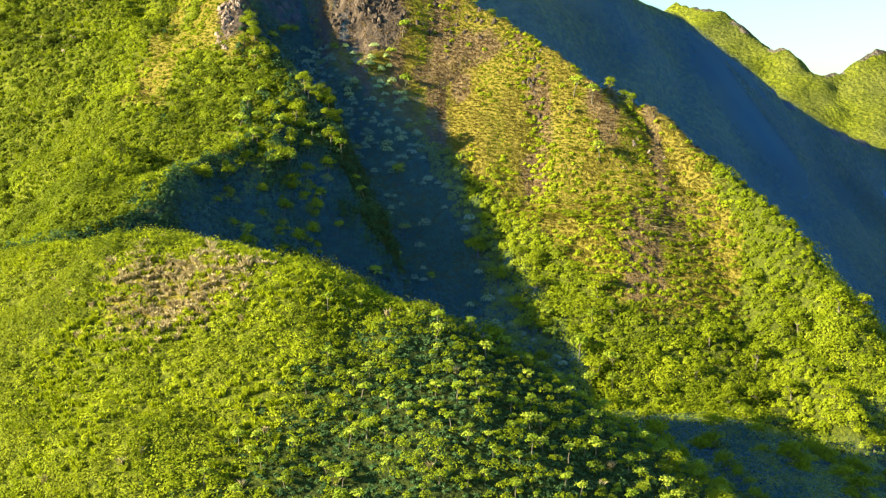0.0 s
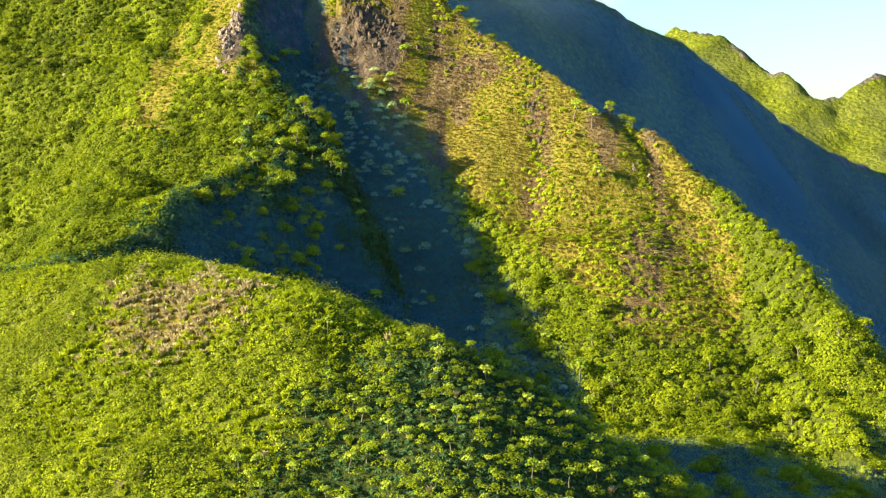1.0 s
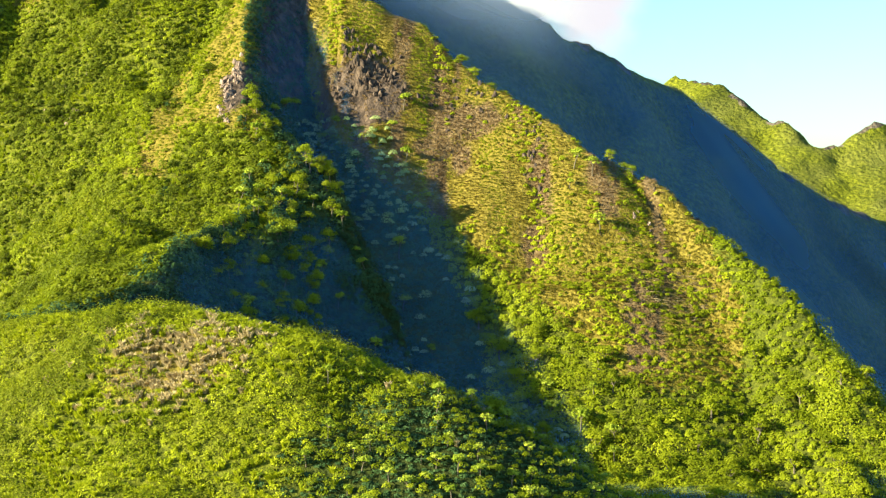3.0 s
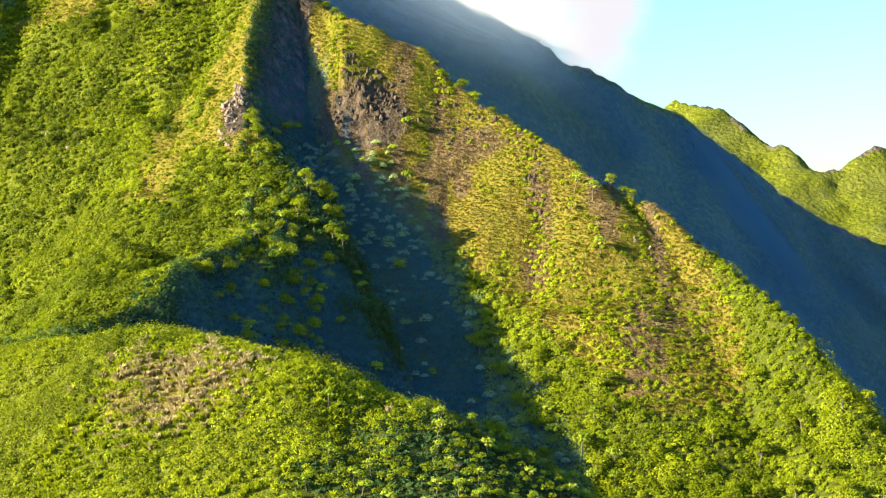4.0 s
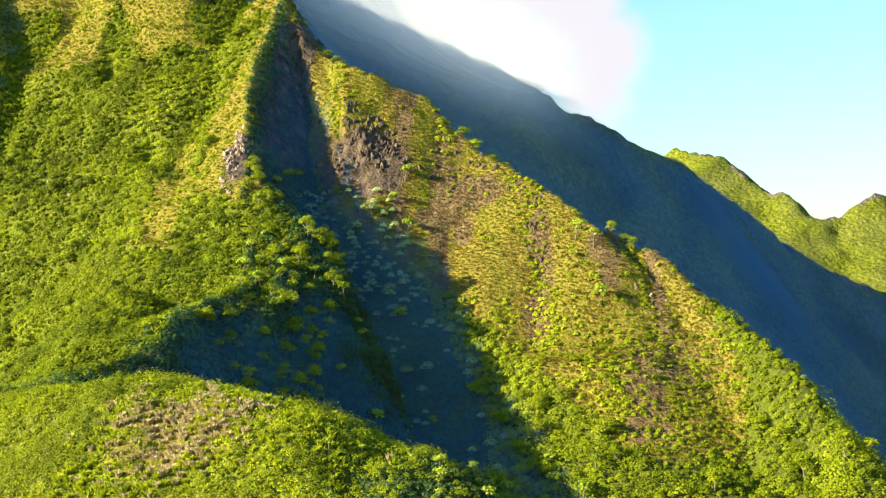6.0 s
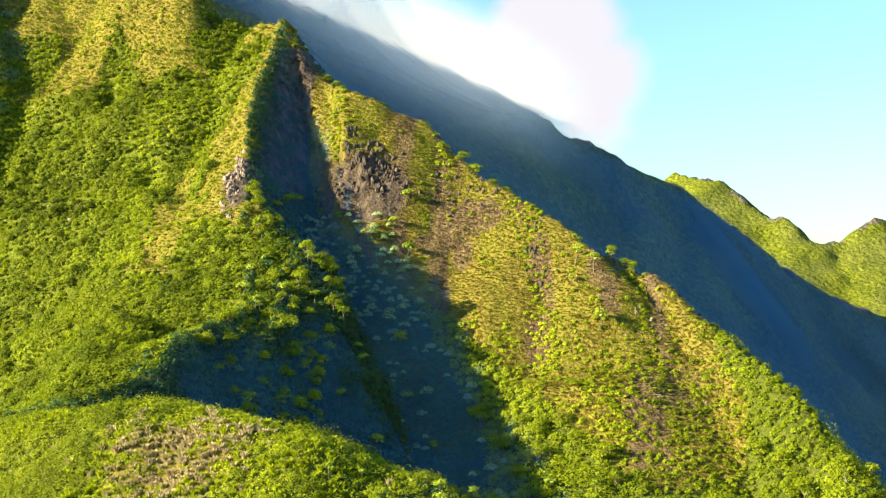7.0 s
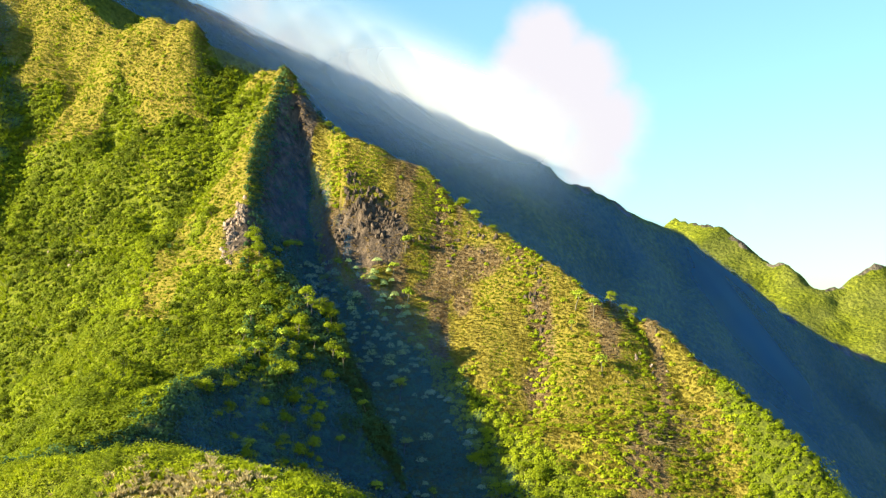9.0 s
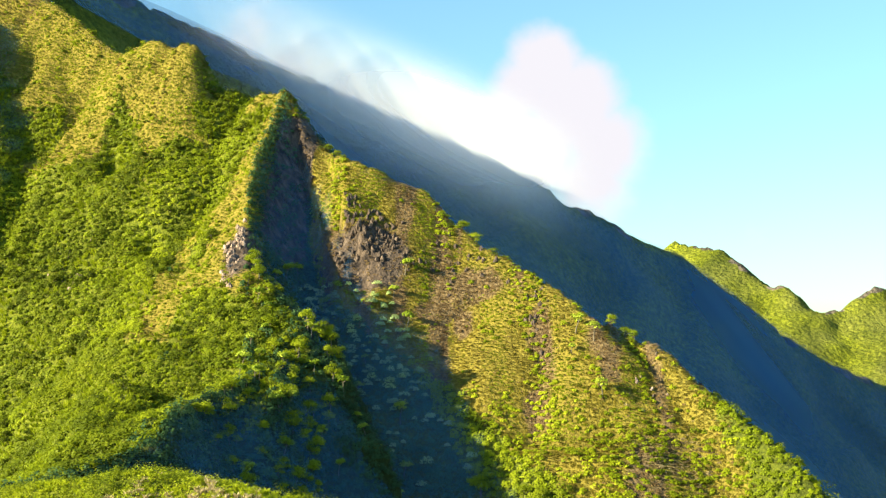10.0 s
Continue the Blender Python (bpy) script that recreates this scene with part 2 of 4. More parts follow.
# ---------------------------------------------------------------- materials
class Nodes:
    """A short way to write a node material."""

    def __init__(self, name):
        self.material = bpy.data.materials.new(name)
        self.material.use_nodes = True
        self.tree = self.material.node_tree
        self.tree.nodes.clear()

    def add(self, kind, **values):
        node = self.tree.nodes.new("ShaderNode" + kind)
        for key, value in values.items():
            node.inputs[key.replace("_", " ")].default_value = value
        return node

    def link(self, a, b):
        self.tree.links.new(a, b)

    def noise(self, scale, detail=4.0, rough=0.55, stretch=(1, 1, 1)):
        coord, mapping = self.add("TexCoord"), self.add("Mapping")
        mapping.inputs["Scale"].default_value = stretch
        self.link(coord.outputs["Object"], mapping.inputs["Vector"])
        tex = self.add("TexNoise", Scale=scale, Detail=detail, Roughness=rough)
        self.link(mapping.outputs[0], tex.inputs["Vector"])
        return tex.outputs["Fac"]

    def ramp(self, fac, *stops):
        node = self.add("ValToRGB")
        while len(node.color_ramp.elements) < len(stops):
            node.color_ramp.elements.new(0.5)
        for element, (place, colour) in zip(node.color_ramp.elements, stops):
            element.position, element.color = place, (*colour, 1)
        self.link(fac, node.inputs["Fac"])
        return node.outputs["Color"]

    def attribute(self, name):
        node = self.add("Attribute")
        node.attribute_name = name
        return node.outputs["Fac"]

    def mix(self, fac, a, b, how="MIX"):
        node = self.add("MixRGB")
        node.blend_type = how
        for value, socket in ((fac, node.inputs["Fac"]), (a, node.inputs["Color1"]), (b, node.inputs["Color2"])):
            if hasattr(value, "is_linked"):
                self.link(value, socket)
            else:
                socket.default_value = value
        return node.outputs["Color"]

    def sums(self, how, a, b):
        node = self.add("Math")
        node.operation = how
        for value, socket in zip((a, b), node.inputs):
            if hasattr(value, "is_linked"):
                self.link(value, socket)
            else:
                socket.default_value = value
        return node.outputs[0]

    def bump(self, height, strength, distance):
        node = self.add("Bump", Strength=strength, Distance=distance)
        self.link(height, node.inputs["Height"])
        return node.outputs["Normal"]

    def finish(self, colour, rough=0.8, normal=None, thin=0.0, gloss=0.3):
        """thin: the share of light that passes through a leaf."""
        out, surface = self.add("OutputMaterial"), self.add("BsdfPrincipled", Roughness=rough)
        surface.inputs["Specular IOR Level"].default_value = gloss
        self.link(colour, surface.inputs["Base Color"])
        if normal is not None:
            self.link(normal, surface.inputs["Normal"])
        last = surface.outputs[0]
        if thin:
            through_leaf, both = self.add("BsdfTranslucent"), self.add("MixShader", Fac=thin)
            self.link(colour, through_leaf.inputs["Color"])
            self.link(last, both.inputs[1])
            self.link(through_leaf.outputs[0], both.inputs[2])
            last = both.outputs[0]
        self.link(last, out.inputs["Surface"])
        return self.material


def leaf_material(name, dark, mid, light, thin=0.3, rough=0.55):
    m = Nodes(name)
    isle = m.add("NewGeometry").outputs["Random Per Island"]
    tone = m.sums("ADD", m.sums("MULTIPLY", m.attribute("tone"), 0.8), m.sums("MULTIPLY", isle, 0.2))
    colour = m.ramp(tone, (0.05, dark), (0.5, mid), (0.95, light))
    return m.finish(colour, rough, None, thin, 0.12)


def ground_material():
    m = Nodes("hillside")
    fine, broad = m.noise(0.9, 6), m.noise(0.05, 5)
    streak = m.noise(0.35, 6, 0.6, (1, 1, 0.22))
    # The dark soil also carries painted shade; herbs brighten the sunny ground.
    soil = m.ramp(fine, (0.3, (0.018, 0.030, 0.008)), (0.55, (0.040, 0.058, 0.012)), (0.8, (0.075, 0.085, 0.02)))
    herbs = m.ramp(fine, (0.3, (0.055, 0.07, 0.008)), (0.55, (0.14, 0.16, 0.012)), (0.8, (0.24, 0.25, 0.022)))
    soil = m.mix(m.attribute("lit_cover"), soil, herbs)
    grass = m.ramp(fine, (0.3, (0.14, 0.115, 0.02)), (0.55, (0.225, 0.182, 0.03)), (0.75, (0.31, 0.25, 0.05)))
    fern = m.ramp(fine, (0.3, (0.07, 0.048, 0.03)), (0.55, (0.18, 0.125, 0.065)), (0.75, (0.30, 0.225, 0.11)))
    grass = m.mix(m.attribute("fern"), grass, fern)
    stone = m.ramp(streak, (0.36, (0.03, 0.023, 0.022)), (0.5, (0.09, 0.066, 0.054)), (0.64, (0.165, 0.12, 0.095)), (0.82, (0.30, 0.255, 0.22)))
    edge = m.sums("ADD", m.sums("MULTIPLY", fine, 0.7), -0.35)
    dry = m.ramp(m.sums("ADD", m.attribute("dry"), edge), (0.4, (0, 0, 0)), (0.6, (1, 1, 1)))
    rock = m.ramp(m.sums("ADD", m.attribute("rock"), edge), (0.42, (0, 0, 0)), (0.58, (1, 1, 1)))
    colour = m.mix(rock, m.mix(dry, soil, grass), stone)
    colour = m.mix(0.35, colour, m.ramp(broad, (0.3, (0.45, 0.45, 0.45)), (0.7, (1, 1, 1))), "MULTIPLY")
    return m.finish(colour, 0.92, m.bump(m.sums("ADD", fine, streak), 0.9, 1.2), 0, 0.15)


def forest_material():
    """Woods so far off that single crowns are specks."""
    m = Nodes("distant_forest")
    coord = m.add("TexCoord")
    cells = m.add("TexVoronoi", Scale=0.16)
    m.link(coord.outputs["Object"], cells.inputs["Vector"])
    fine, broad = m.noise(0.25, 8, 0.65), m.noise(0.012, 6)
    crowns = m.ramp(fine, (0.3, (0.05, 0.07, 0.010)), (0.5, (0.16, 0.18, 0.014)), (0.7, (0.31, 0.32, 0.025)))
    dry = m.ramp(broad, (0.42, (0, 0, 0)), (0.62, (1, 1, 1)))
    colour = m.mix(dry, crowns, m.ramp(fine, (0.3, (0.09, 0.11, 0.02)), (0.7, (0.24, 0.24, 0.05))))
    colour = m.mix(1.0, colour, m.ramp(m.noise(0.009, 4), (0.35, (0.55, 0.6, 0.6)), (0.65, (1.35, 1.35, 1.2))), "MULTIPLY")
    stone = m.ramp(m.noise(0.05, 6, 0.6, (1, 1, 0.25)), (0.4, (0.08, 0.07, 0.06)), (0.7, (0.3, 0.25, 0.2)))
    colour = m.mix(m.ramp(m.attribute("rock"), (0.45, (0, 0, 0)), (0.6, (1, 1, 1))), colour, stone)
    relief = m.sums("SUBTRACT", m.sums("MULTIPLY", fine, 2.0), cells.outputs["Distance"])
    return m.finish(colour, 0.95, m.bump(relief, 0.9, 5.0), 0, 0.1)


GROUND, FOREST = ground_material(), forest_material()
LEAF_BRIGHT = leaf_material("bright_leaves", (0.094, 0.116, 0.005), (0.235, 0.286, 0.008), (0.415, 0.461, 0.018), 0.42)
LEAF_GREEN = leaf_material("green_leaves", (0.057, 0.078, 0.006), (0.143, 0.184, 0.008), (0.296, 0.330, 0.016), 0.42)
LEAF_FRESH = leaf_material("fresh_leaves", (0.077, 0.102, 0.006), (0.217, 0.272, 0.009), (0.396, 0.441, 0.019), 0.42)
LEAF_PALE = leaf_material("pale_leaves", (0.08, 0.125, 0.015), (0.23, 0.315, 0.02), (0.44, 0.50, 0.06), 0.35)
LEAF_SILVER = leaf_material("silvery_leaves", (0.10, 0.16, 0.05), (0.25, 0.34, 0.11), (0.44, 0.54, 0.22), 0.3)
# A darker, bluer leaf: the shade of ravine and valley is in its colour.
LEAF_SHADED = leaf_material("shaded_leaves", (0.014, 0.034, 0.012), (0.045, 0.095, 0.032), (0.10, 0.18, 0.06), 0.25)
GRASS_DRY = leaf_material("dry_grass", (0.10, 0.086, 0.014), (0.215, 0.178, 0.022), (0.34, 0.28, 0.045), 0.35, 0.7)
GRASS_RUST = leaf_material("withered_fern", (0.095, 0.06, 0.03), (0.235, 0.155, 0.068), (0.40, 0.285, 0.13), 0.25, 0.85)
GRASS_BROWN = leaf_material("brown_fern", (0.08, 0.06, 0.032), (0.23, 0.17, 0.085), (0.50, 0.41, 0.23), 0.25, 0.8)


def bark_material():
    m = Nodes("pale_bark")
    fine = m.noise(3.0, 5, 0.6, (1, 1, 0.3))
    return m.finish(m.ramp(fine, (0.3, (0.07, 0.06, 0.045)), (0.7, (0.23, 0.20, 0.15))), 0.85, m.bump(fine, 0.6, 0.05))


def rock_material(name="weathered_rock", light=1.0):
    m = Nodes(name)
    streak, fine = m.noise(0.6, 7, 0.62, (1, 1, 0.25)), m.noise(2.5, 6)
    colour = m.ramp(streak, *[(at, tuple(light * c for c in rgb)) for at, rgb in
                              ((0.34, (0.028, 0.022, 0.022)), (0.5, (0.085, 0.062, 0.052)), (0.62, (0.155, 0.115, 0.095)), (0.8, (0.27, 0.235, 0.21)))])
    return m.finish(colour, 0.9, m.bump(m.sums("ADD", streak, fine), 0.9, 0.5), 0, 0.2)


def veil_material(name, colour):
    """Thin mist or tint: a little light is scattered, the rest passes through."""
    m = Nodes(name)
    out, clear, both = m.add("OutputMaterial"), m.add("BsdfTransparent"), m.add("MixShader")
    front, back, glow = m.add("BsdfDiffuse", Color=(*colour, 1)), m.add("BsdfTranslucent", Color=(*colour, 1)), m.add("MixShader", Fac=0.5)
    m.link(front.outputs[0], glow.inputs[1])
    m.link(back.outputs[0], glow.inputs[2])
    m.link(m.attribute("thick"), both.inputs["Fac"])
    m.link(clear.outputs[0], both.inputs[1])
    m.link(glow.outputs[0], both.inputs[2])
    m.link(both.outputs[0], out.inputs["Surface"])
    return m.material


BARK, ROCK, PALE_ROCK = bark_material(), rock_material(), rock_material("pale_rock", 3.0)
# Blue tint for sheets laid only where the sun is blocked.
SHADE_TINT = veil_material("teal_shade_tint", (0.08, 0.30, 0.66))
HAZE, MIST = veil_material("blue_haze_tint", (0.10, 0.31, 0.70)), veil_material("white_mist", (0.90, 0.92, 1.0))


# ---------------------------------------------------------------- ground
def spread(core_from, core_to, step, out_from, out_to):
    """Even steps in the middle, growing ones to both ends."""
    core = np.arange(core_from, core_to + step / 2, step)
    left, right, s = [], [], step
    a, b = core[0], core[-1]
    while a > out_from:
        s *= 1.22
        a -= s
        left.append(a)
    s = step
    while b < out_to:
        s *= 1.22
        b += s
        right.append(b)
    return np.concatenate([np.array(left[::-1]), core, np.array(right)])


def rock_mask(x, y, z, who, away, nz):
    """Bare rock: the steep faces under the peak and patches on the golden flank."""
    n = fbm(x / 14, y / 14, 61, 3)
    cliff = 1.2 * np.exp(-((x + 31) / 17) ** 2 - ((z - 145) / 18) ** 2) * smooth(565, 576, y)
    white = np.exp(-((x + 79) / 8) ** 2 - ((y - 556) / 20) ** 2) * 1.05
    wall = 0.95 * smooth(-79, -73, x) * smooth(-55, -62, x) * smooth(132, 150, z) * smooth(568, 582, y) * smooth(222, 208, z)
    return np.clip(np.maximum.reduce([cliff, white, wall]) + 0.25 * n, 0, 1)


def dry_mask(x, y, z, who, away):
    """Dry grass and fern: on the upper flank, along crests and on the brow of the near hill."""
    n = fbm(x / 22, y / 22, 71, 4)
    flank = (who == 4) * smooth(90, 66, away - 0.12 * (x - 40) + 26 * n) * smooth(32, 48, z) * smooth(116, 92, x + 20 * n) * smooth(-40, -20, x + 1.2 * (z - 116) + 10 * n)
    crests = (who == 1) * smooth(26, 8, away + 16 * n) * smooth(98, 132, z + 30 * n)
    top = ((who == 3) | (who == 2)) * smooth(182, 245, z + 70 * n)
    brow = (who == 0) * np.exp(-((x + 53) / 17) ** 2 - ((y - 285) / 13) ** 2)
    return np.clip(np.maximum.reduce([flank, 0.9 * crests, top, brow]), 0, 1)


def brown_mask(x, z, who, away):
    """Withered fern on the golden flank: strips that run down the slope, and broad patches under the crest."""
    strips = smooth(0.16, 0.30, fbm(x / 8, away / 45, 37, 3))
    patches = [(13, 133, 17, 9), (-5, 122, 6, 6), (38, 112, 5, 17), (8, 118, 4, 7), (35, 84, 6, 10), (62, 100, 5, 9)]     # x, z, half width, half height
    broad = np.max(np.stack([np.exp(-((x - px) / pw) ** 2 - ((z - pz) / ph) ** 2) for px, pz, pw, ph in patches]), axis=0)
    broad = smooth(0.40, 0.60, broad + 0.4 * fbm(x / 6, away / 14, 49, 3))
    grassy_top = smooth(-18, -28, x) * smooth(156, 164, z)
    return (who == 4) * np.maximum(strips, broad) * (1 - grassy_top)


def hill_wood(x, y):
    """How wooded the near hill is: the flank that falls into the ravine."""
    return smooth(-4, 24, x + 14 + 0.7 * (285 - y) + 14 * fbm(x / 20, y / 20, 5, 3))


def build_ground():
    xs = spread(-240, 190, 1.9, -4600, 4600)
    ys = spread(210, 780, 1.9, -4600, 4600)
    X, Y = np.meshgrid(xs, ys)
    z, who, away, gap = land(X, Y)
    gy, gx = np.gradient(z, ys, xs)
    nz = 1 / np.sqrt(1 + gx ** 2 + gy ** 2)
    # Less ground cover on ravine-facing slopes, valley floor, under trees: shade painted as soil.
    floats = {"rock": rock_mask(X, Y, z, who, away, nz), "dry": dry_mask(X, Y, z, who, away), "fern": brown_mask(X, z, who, away),
              "lit_cover": np.where(who == 1, smooth(0.5, 0.0, -gx), np.where(who == 6, 0.1, np.where(who == 4, 0.6, np.where(who == 0, 1 - 0.95 * hill_wood(X, Y), 1.0))))}
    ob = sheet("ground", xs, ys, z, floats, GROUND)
    return tagged(ob, "green mountain valley with steep overgrown volcanic slopes", "ground", kind="structure")


def far_land(x, y):
    wx = x + 14 * fbm(x / 110, y / 110, 83, 3)
    wy = y + 14 * fbm(x / 110, y / 110, 89, 3)
    a, da = crest(FAR_SPUR, wx * 0.3 + x * 0.7, wy * 0.3 + y * 0.7, 0.9, 1.2, 1.0, 20.0, 70, 97, jag=3.0)
    b, db = crest(FAR_WALL, wx * 0.3 + x * 0.7, wy * 0.3 + y * 0.7, 0.8, 0.66, 3.0, 8.0, 40, 101, 1.3, 5.0)
    high, low = np.maximum(a, b), np.minimum(a, b)
    gap, k = high - low, 25.0
    z = high + np.where(gap < k, (k - gap) ** 2 / (4 * k), 0)
    away = np.minimum(da, db)
    return z + smooth(0, 30, away) * (6 * fbm(x / 45, y / 45, 103, 3)) + 2.2 * fbm(x / 11, y / 11, 107, 2), away


def build_far_mountain():
    xs, ys = np.arange(-420, 1100, 6.0), np.arange(610, 2060, 6.0)
    X, Y = np.meshgrid(xs, ys)
    z, away = far_land(X, Y)
    z = np.maximum(z, -95 + 0.06 * (Y - 640) + 8 * fbm(X / 50, Y / 50, 113, 3))
    z = z - 1.2 * np.maximum(760 - Y, 0) - 2.0 * np.maximum(810 - Y, 0) * smooth(40, -80, X)       # it stays behind the nearer ridge
    rock = smooth(16, 2, away) * smooth(0.0, 0.6, fbm(X / 30, Y / 30, 109, 3) + 0.2)
    ob = sheet("backdrop_mountain", xs, ys, z, {"rock": rock}, FOREST)
    return tagged(ob, "far forested mountain ridge half in blue shade", "mountain", kind="structure")


ground = build_ground()
far_mountain = build_far_mountain()


# ---------------------------------------------------------------- plants
def scatter(x0, x1, y0, y1, step, seed):
    """Jittered places on the slopes that face the valley, closer in plan where the slope is steep."""
    rng = np.random.default_rng(seed)
    X, Y = np.meshgrid(np.arange(x0, x1, step), np.arange(y0, y1, step))
    X, Y = X.ravel(), Y.ravel()
    out = []
    for turn in range(3):
        x, y = X + rng.uniform(-0.5, 0.5, X.size) * step, Y + rng.uniform(-0.5, 0.5, X.size) * step
        n, z = slope_of(x, y)
        n = n / np.linalg.norm(n, axis=1)[:, None]
        _, who, away, gap = land(x, y)
        to_valley = np.stack([-x, -y, 100 - z], -1)
        facing = (n * to_valley).sum(1) / np.linalg.norm(to_valley, axis=1)
        keep = (facing > -0.12) & (rng.random(x.size) < np.clip(1 / np.maximum(n[:, 2], 0.3) - turn, 0, 1))
        out.append([v[keep] for v in (x, y, z, n, who, away, gap)])
    x, y, z, n, who, away, gap = [np.concatenate(v) for v in zip(*out)]
    return {"x": x, "y": y, "z": z, "n": n, "who": who, "away": away, "gap": gap, "rng": rng, "size": x.size,
            "rock": rock_mask(x, y, z, who, away, n[:, 2]), "dry": dry_mask(x, y, z, who, away)}


def pick(places, keep):
    return {k: (v[keep] if isinstance(v, np.ndarray) else v) for k, v in places.items()} | {"size": int(keep.sum())}


def leaf_quads(rng, centre, out, size, slim=0.62, droop=0.25, three=False):
    """Folded leaf sprays: at each centre a kite, or a lighter one of three corners, with its face along out."""
    n = len(centre)
    out = out / np.linalg.norm(out, axis=1)[:, None]
    spin = rng.normal(size=(n, 3))
    u = np.cross(out, spin)
    u /= np.linalg.norm(u, axis=1)[:, None] + 1e-9
    v = np.cross(out, u)
    s = size[:, None]
    fold = rng.uniform(-droop, droop, (n, 1)) * s
    if three:
        verts = np.stack([centre - u * s * 0.6, centre + u * s * 0.4 + v * s * slim * 0.62, centre + u * s * 0.4 - v * s * slim * 0.62], 1)
        return verts.reshape(-1, 3)
    verts = np.stack([centre - u * s * 0.5, centre + v * s * slim * 0.5 - out * fold, centre + u * s * 0.55, centre - v * s * slim * 0.5 - out * fold], 1)
    return verts.reshape(-1, 3)


def plants(name, places, radius, height, leaves, leaf, material, label, seed, tone_shift=0.0, ragged=0.5, three=False, lift=0.1):
    """One object of many leafy shrubs: each a ragged dome of leaf sprays."""
    rng = np.random.default_rng(seed)
    n = places["size"]
    base = np.stack([places["x"], places["y"], places["z"]], -1)
    r = rng.uniform(*radius, n) * (0.62 + 0.85 * vnoise(base[:, 0] / 10, base[:, 1] / 10, seed))
    h = rng.uniform(*height, n) * r
    tone = 0.5 + 0.55 * fbm(base[:, 0] / 15, base[:, 1] / 19, seed + 3, 3) + rng.normal(0, 0.09, n) + tone_shift
    count = leaves
    way = rng.normal(size=(n, count, 3))
    way[..., 2] = np.abs(way[..., 2]) * 0.9 + 0.05
    way /= np.linalg.norm(way, axis=2)[..., None]
    # four lobes make the outline uneven
    lobe = rng.normal(size=(n, 4, 3))
    lobe /= np.linalg.norm(lobe, axis=2)[..., None]
    bulge = np.max(np.einsum("nkc,nlc->nkl", way, lobe), axis=2)
    reach = (0.62 + ragged * 0.55 * np.clip(bulge, 0, 1)) * rng.uniform(0.72, 1.08, (n, count))
    tilt = places["n"][:, None, :] * 0.8
    spot = base[:, None, :] + way * reach[..., None] * np.stack([r, r, h], -1)[:, None, :]
    spot[..., 2] += lift * h[:, None]
    face = 0.75 * way + tilt + rng.normal(0, 0.4, way.shape)
    size = leaf * rng.uniform(0.65, 1.4, (n, count))
    verts = leaf_quads(rng, spot.reshape(-1, 3), face.reshape(-1, 3), size.ravel(), three=three)
    corners = 3 if three else 4
    faces = np.arange(len(verts)).reshape(-1, corners)
    tones = np.repeat(np.clip(tone, 0, 1), count * corners)
    me = mesh_of(name, verts, faces, {"tone": tones})
    me.materials.append(material)
    return tagged(new(name, me), label, "shrubs", kind="stuff")


def tufts(name, places, length, blades, material, label, seed, lean=(0.0, 0.0, 0.0), width=0.16, tone_shift=0.0, slim=False):
    """One object of many grass tufts: drooping blades, each two bent triangles."""
    rng = np.random.default_rng(seed)
    n = places["size"]
    base = np.repeat(np.stack([places["x"], places["y"], places["z"] - 0.1], -1), blades, 0)
    m = n * blades
    size = rng.uniform(*length, m)[:, None]
    ring = rng.uniform(0, 2 * math.pi, m)
    out = np.stack([np.cos(ring), np.sin(ring), np.zeros(m)], -1)
    normal = np.repeat(places["n"], blades, 0)
    base = base + out * rng.uniform(0, 0.45, (m, 1))
    fall = normal * normal[:, 2:] - np.array([0, 0, 1.0])                # straight down the slope
    up = np.array([0, 0, 1.0]) + normal * 0.45 + out * rng.uniform(0.05, 0.6, (m, 1)) + np.array(lean)
    up /= np.linalg.norm(up, axis=1)[:, None]
    if slim:                                                    # blades lie down the slope like thatch
        up = fall * 1.1 + normal * rng.uniform(0.05, 0.45, (m, 1)) + out * rng.uniform(0.0, 0.35, (m, 1))
        up /= np.linalg.norm(up, axis=1)[:, None]
    side = np.cross(up, (normal + rng.normal(0, 0.35, (m, 3))) if slim else rng.normal(size=(m, 3)))
    side /= np.linalg.norm(side, axis=1)[:, None] + 1e-9
    mid = base + up * size * 0.6
    tip = mid + (up + out * 0.45 + normal * 0.3 - np.array([0, 0, 0.55 if not slim else 0.15])) * size * 0.45
    w = width * size * 0.6
    corners = 3 if slim else 4
    verts = np.stack([base - side * w, base + side * w, tip] if slim else [base - side * w * 0.5, mid - side * w, tip, mid + side * w], 1).reshape(-1, 3)
    tone = 0.5 + tone_shift + 0.35 * fbm(places["x"] / 12, places["y"] / 12, seed + 5, 3) + rng.normal(0, 0.12, n)
    if slim:
        tone = tone + 0.45 * fbm(places["x"] / 3.2, places["z"] / 18, 57, 3)
    me = mesh_of(name, verts, np.arange(len(verts)).reshape(-1, corners), {"tone": np.repeat(np.clip(tone, 0, 1), blades * corners)})
    me.materials.append(material)
    return tagged(new(name, me), label, "grass", kind="stuff")


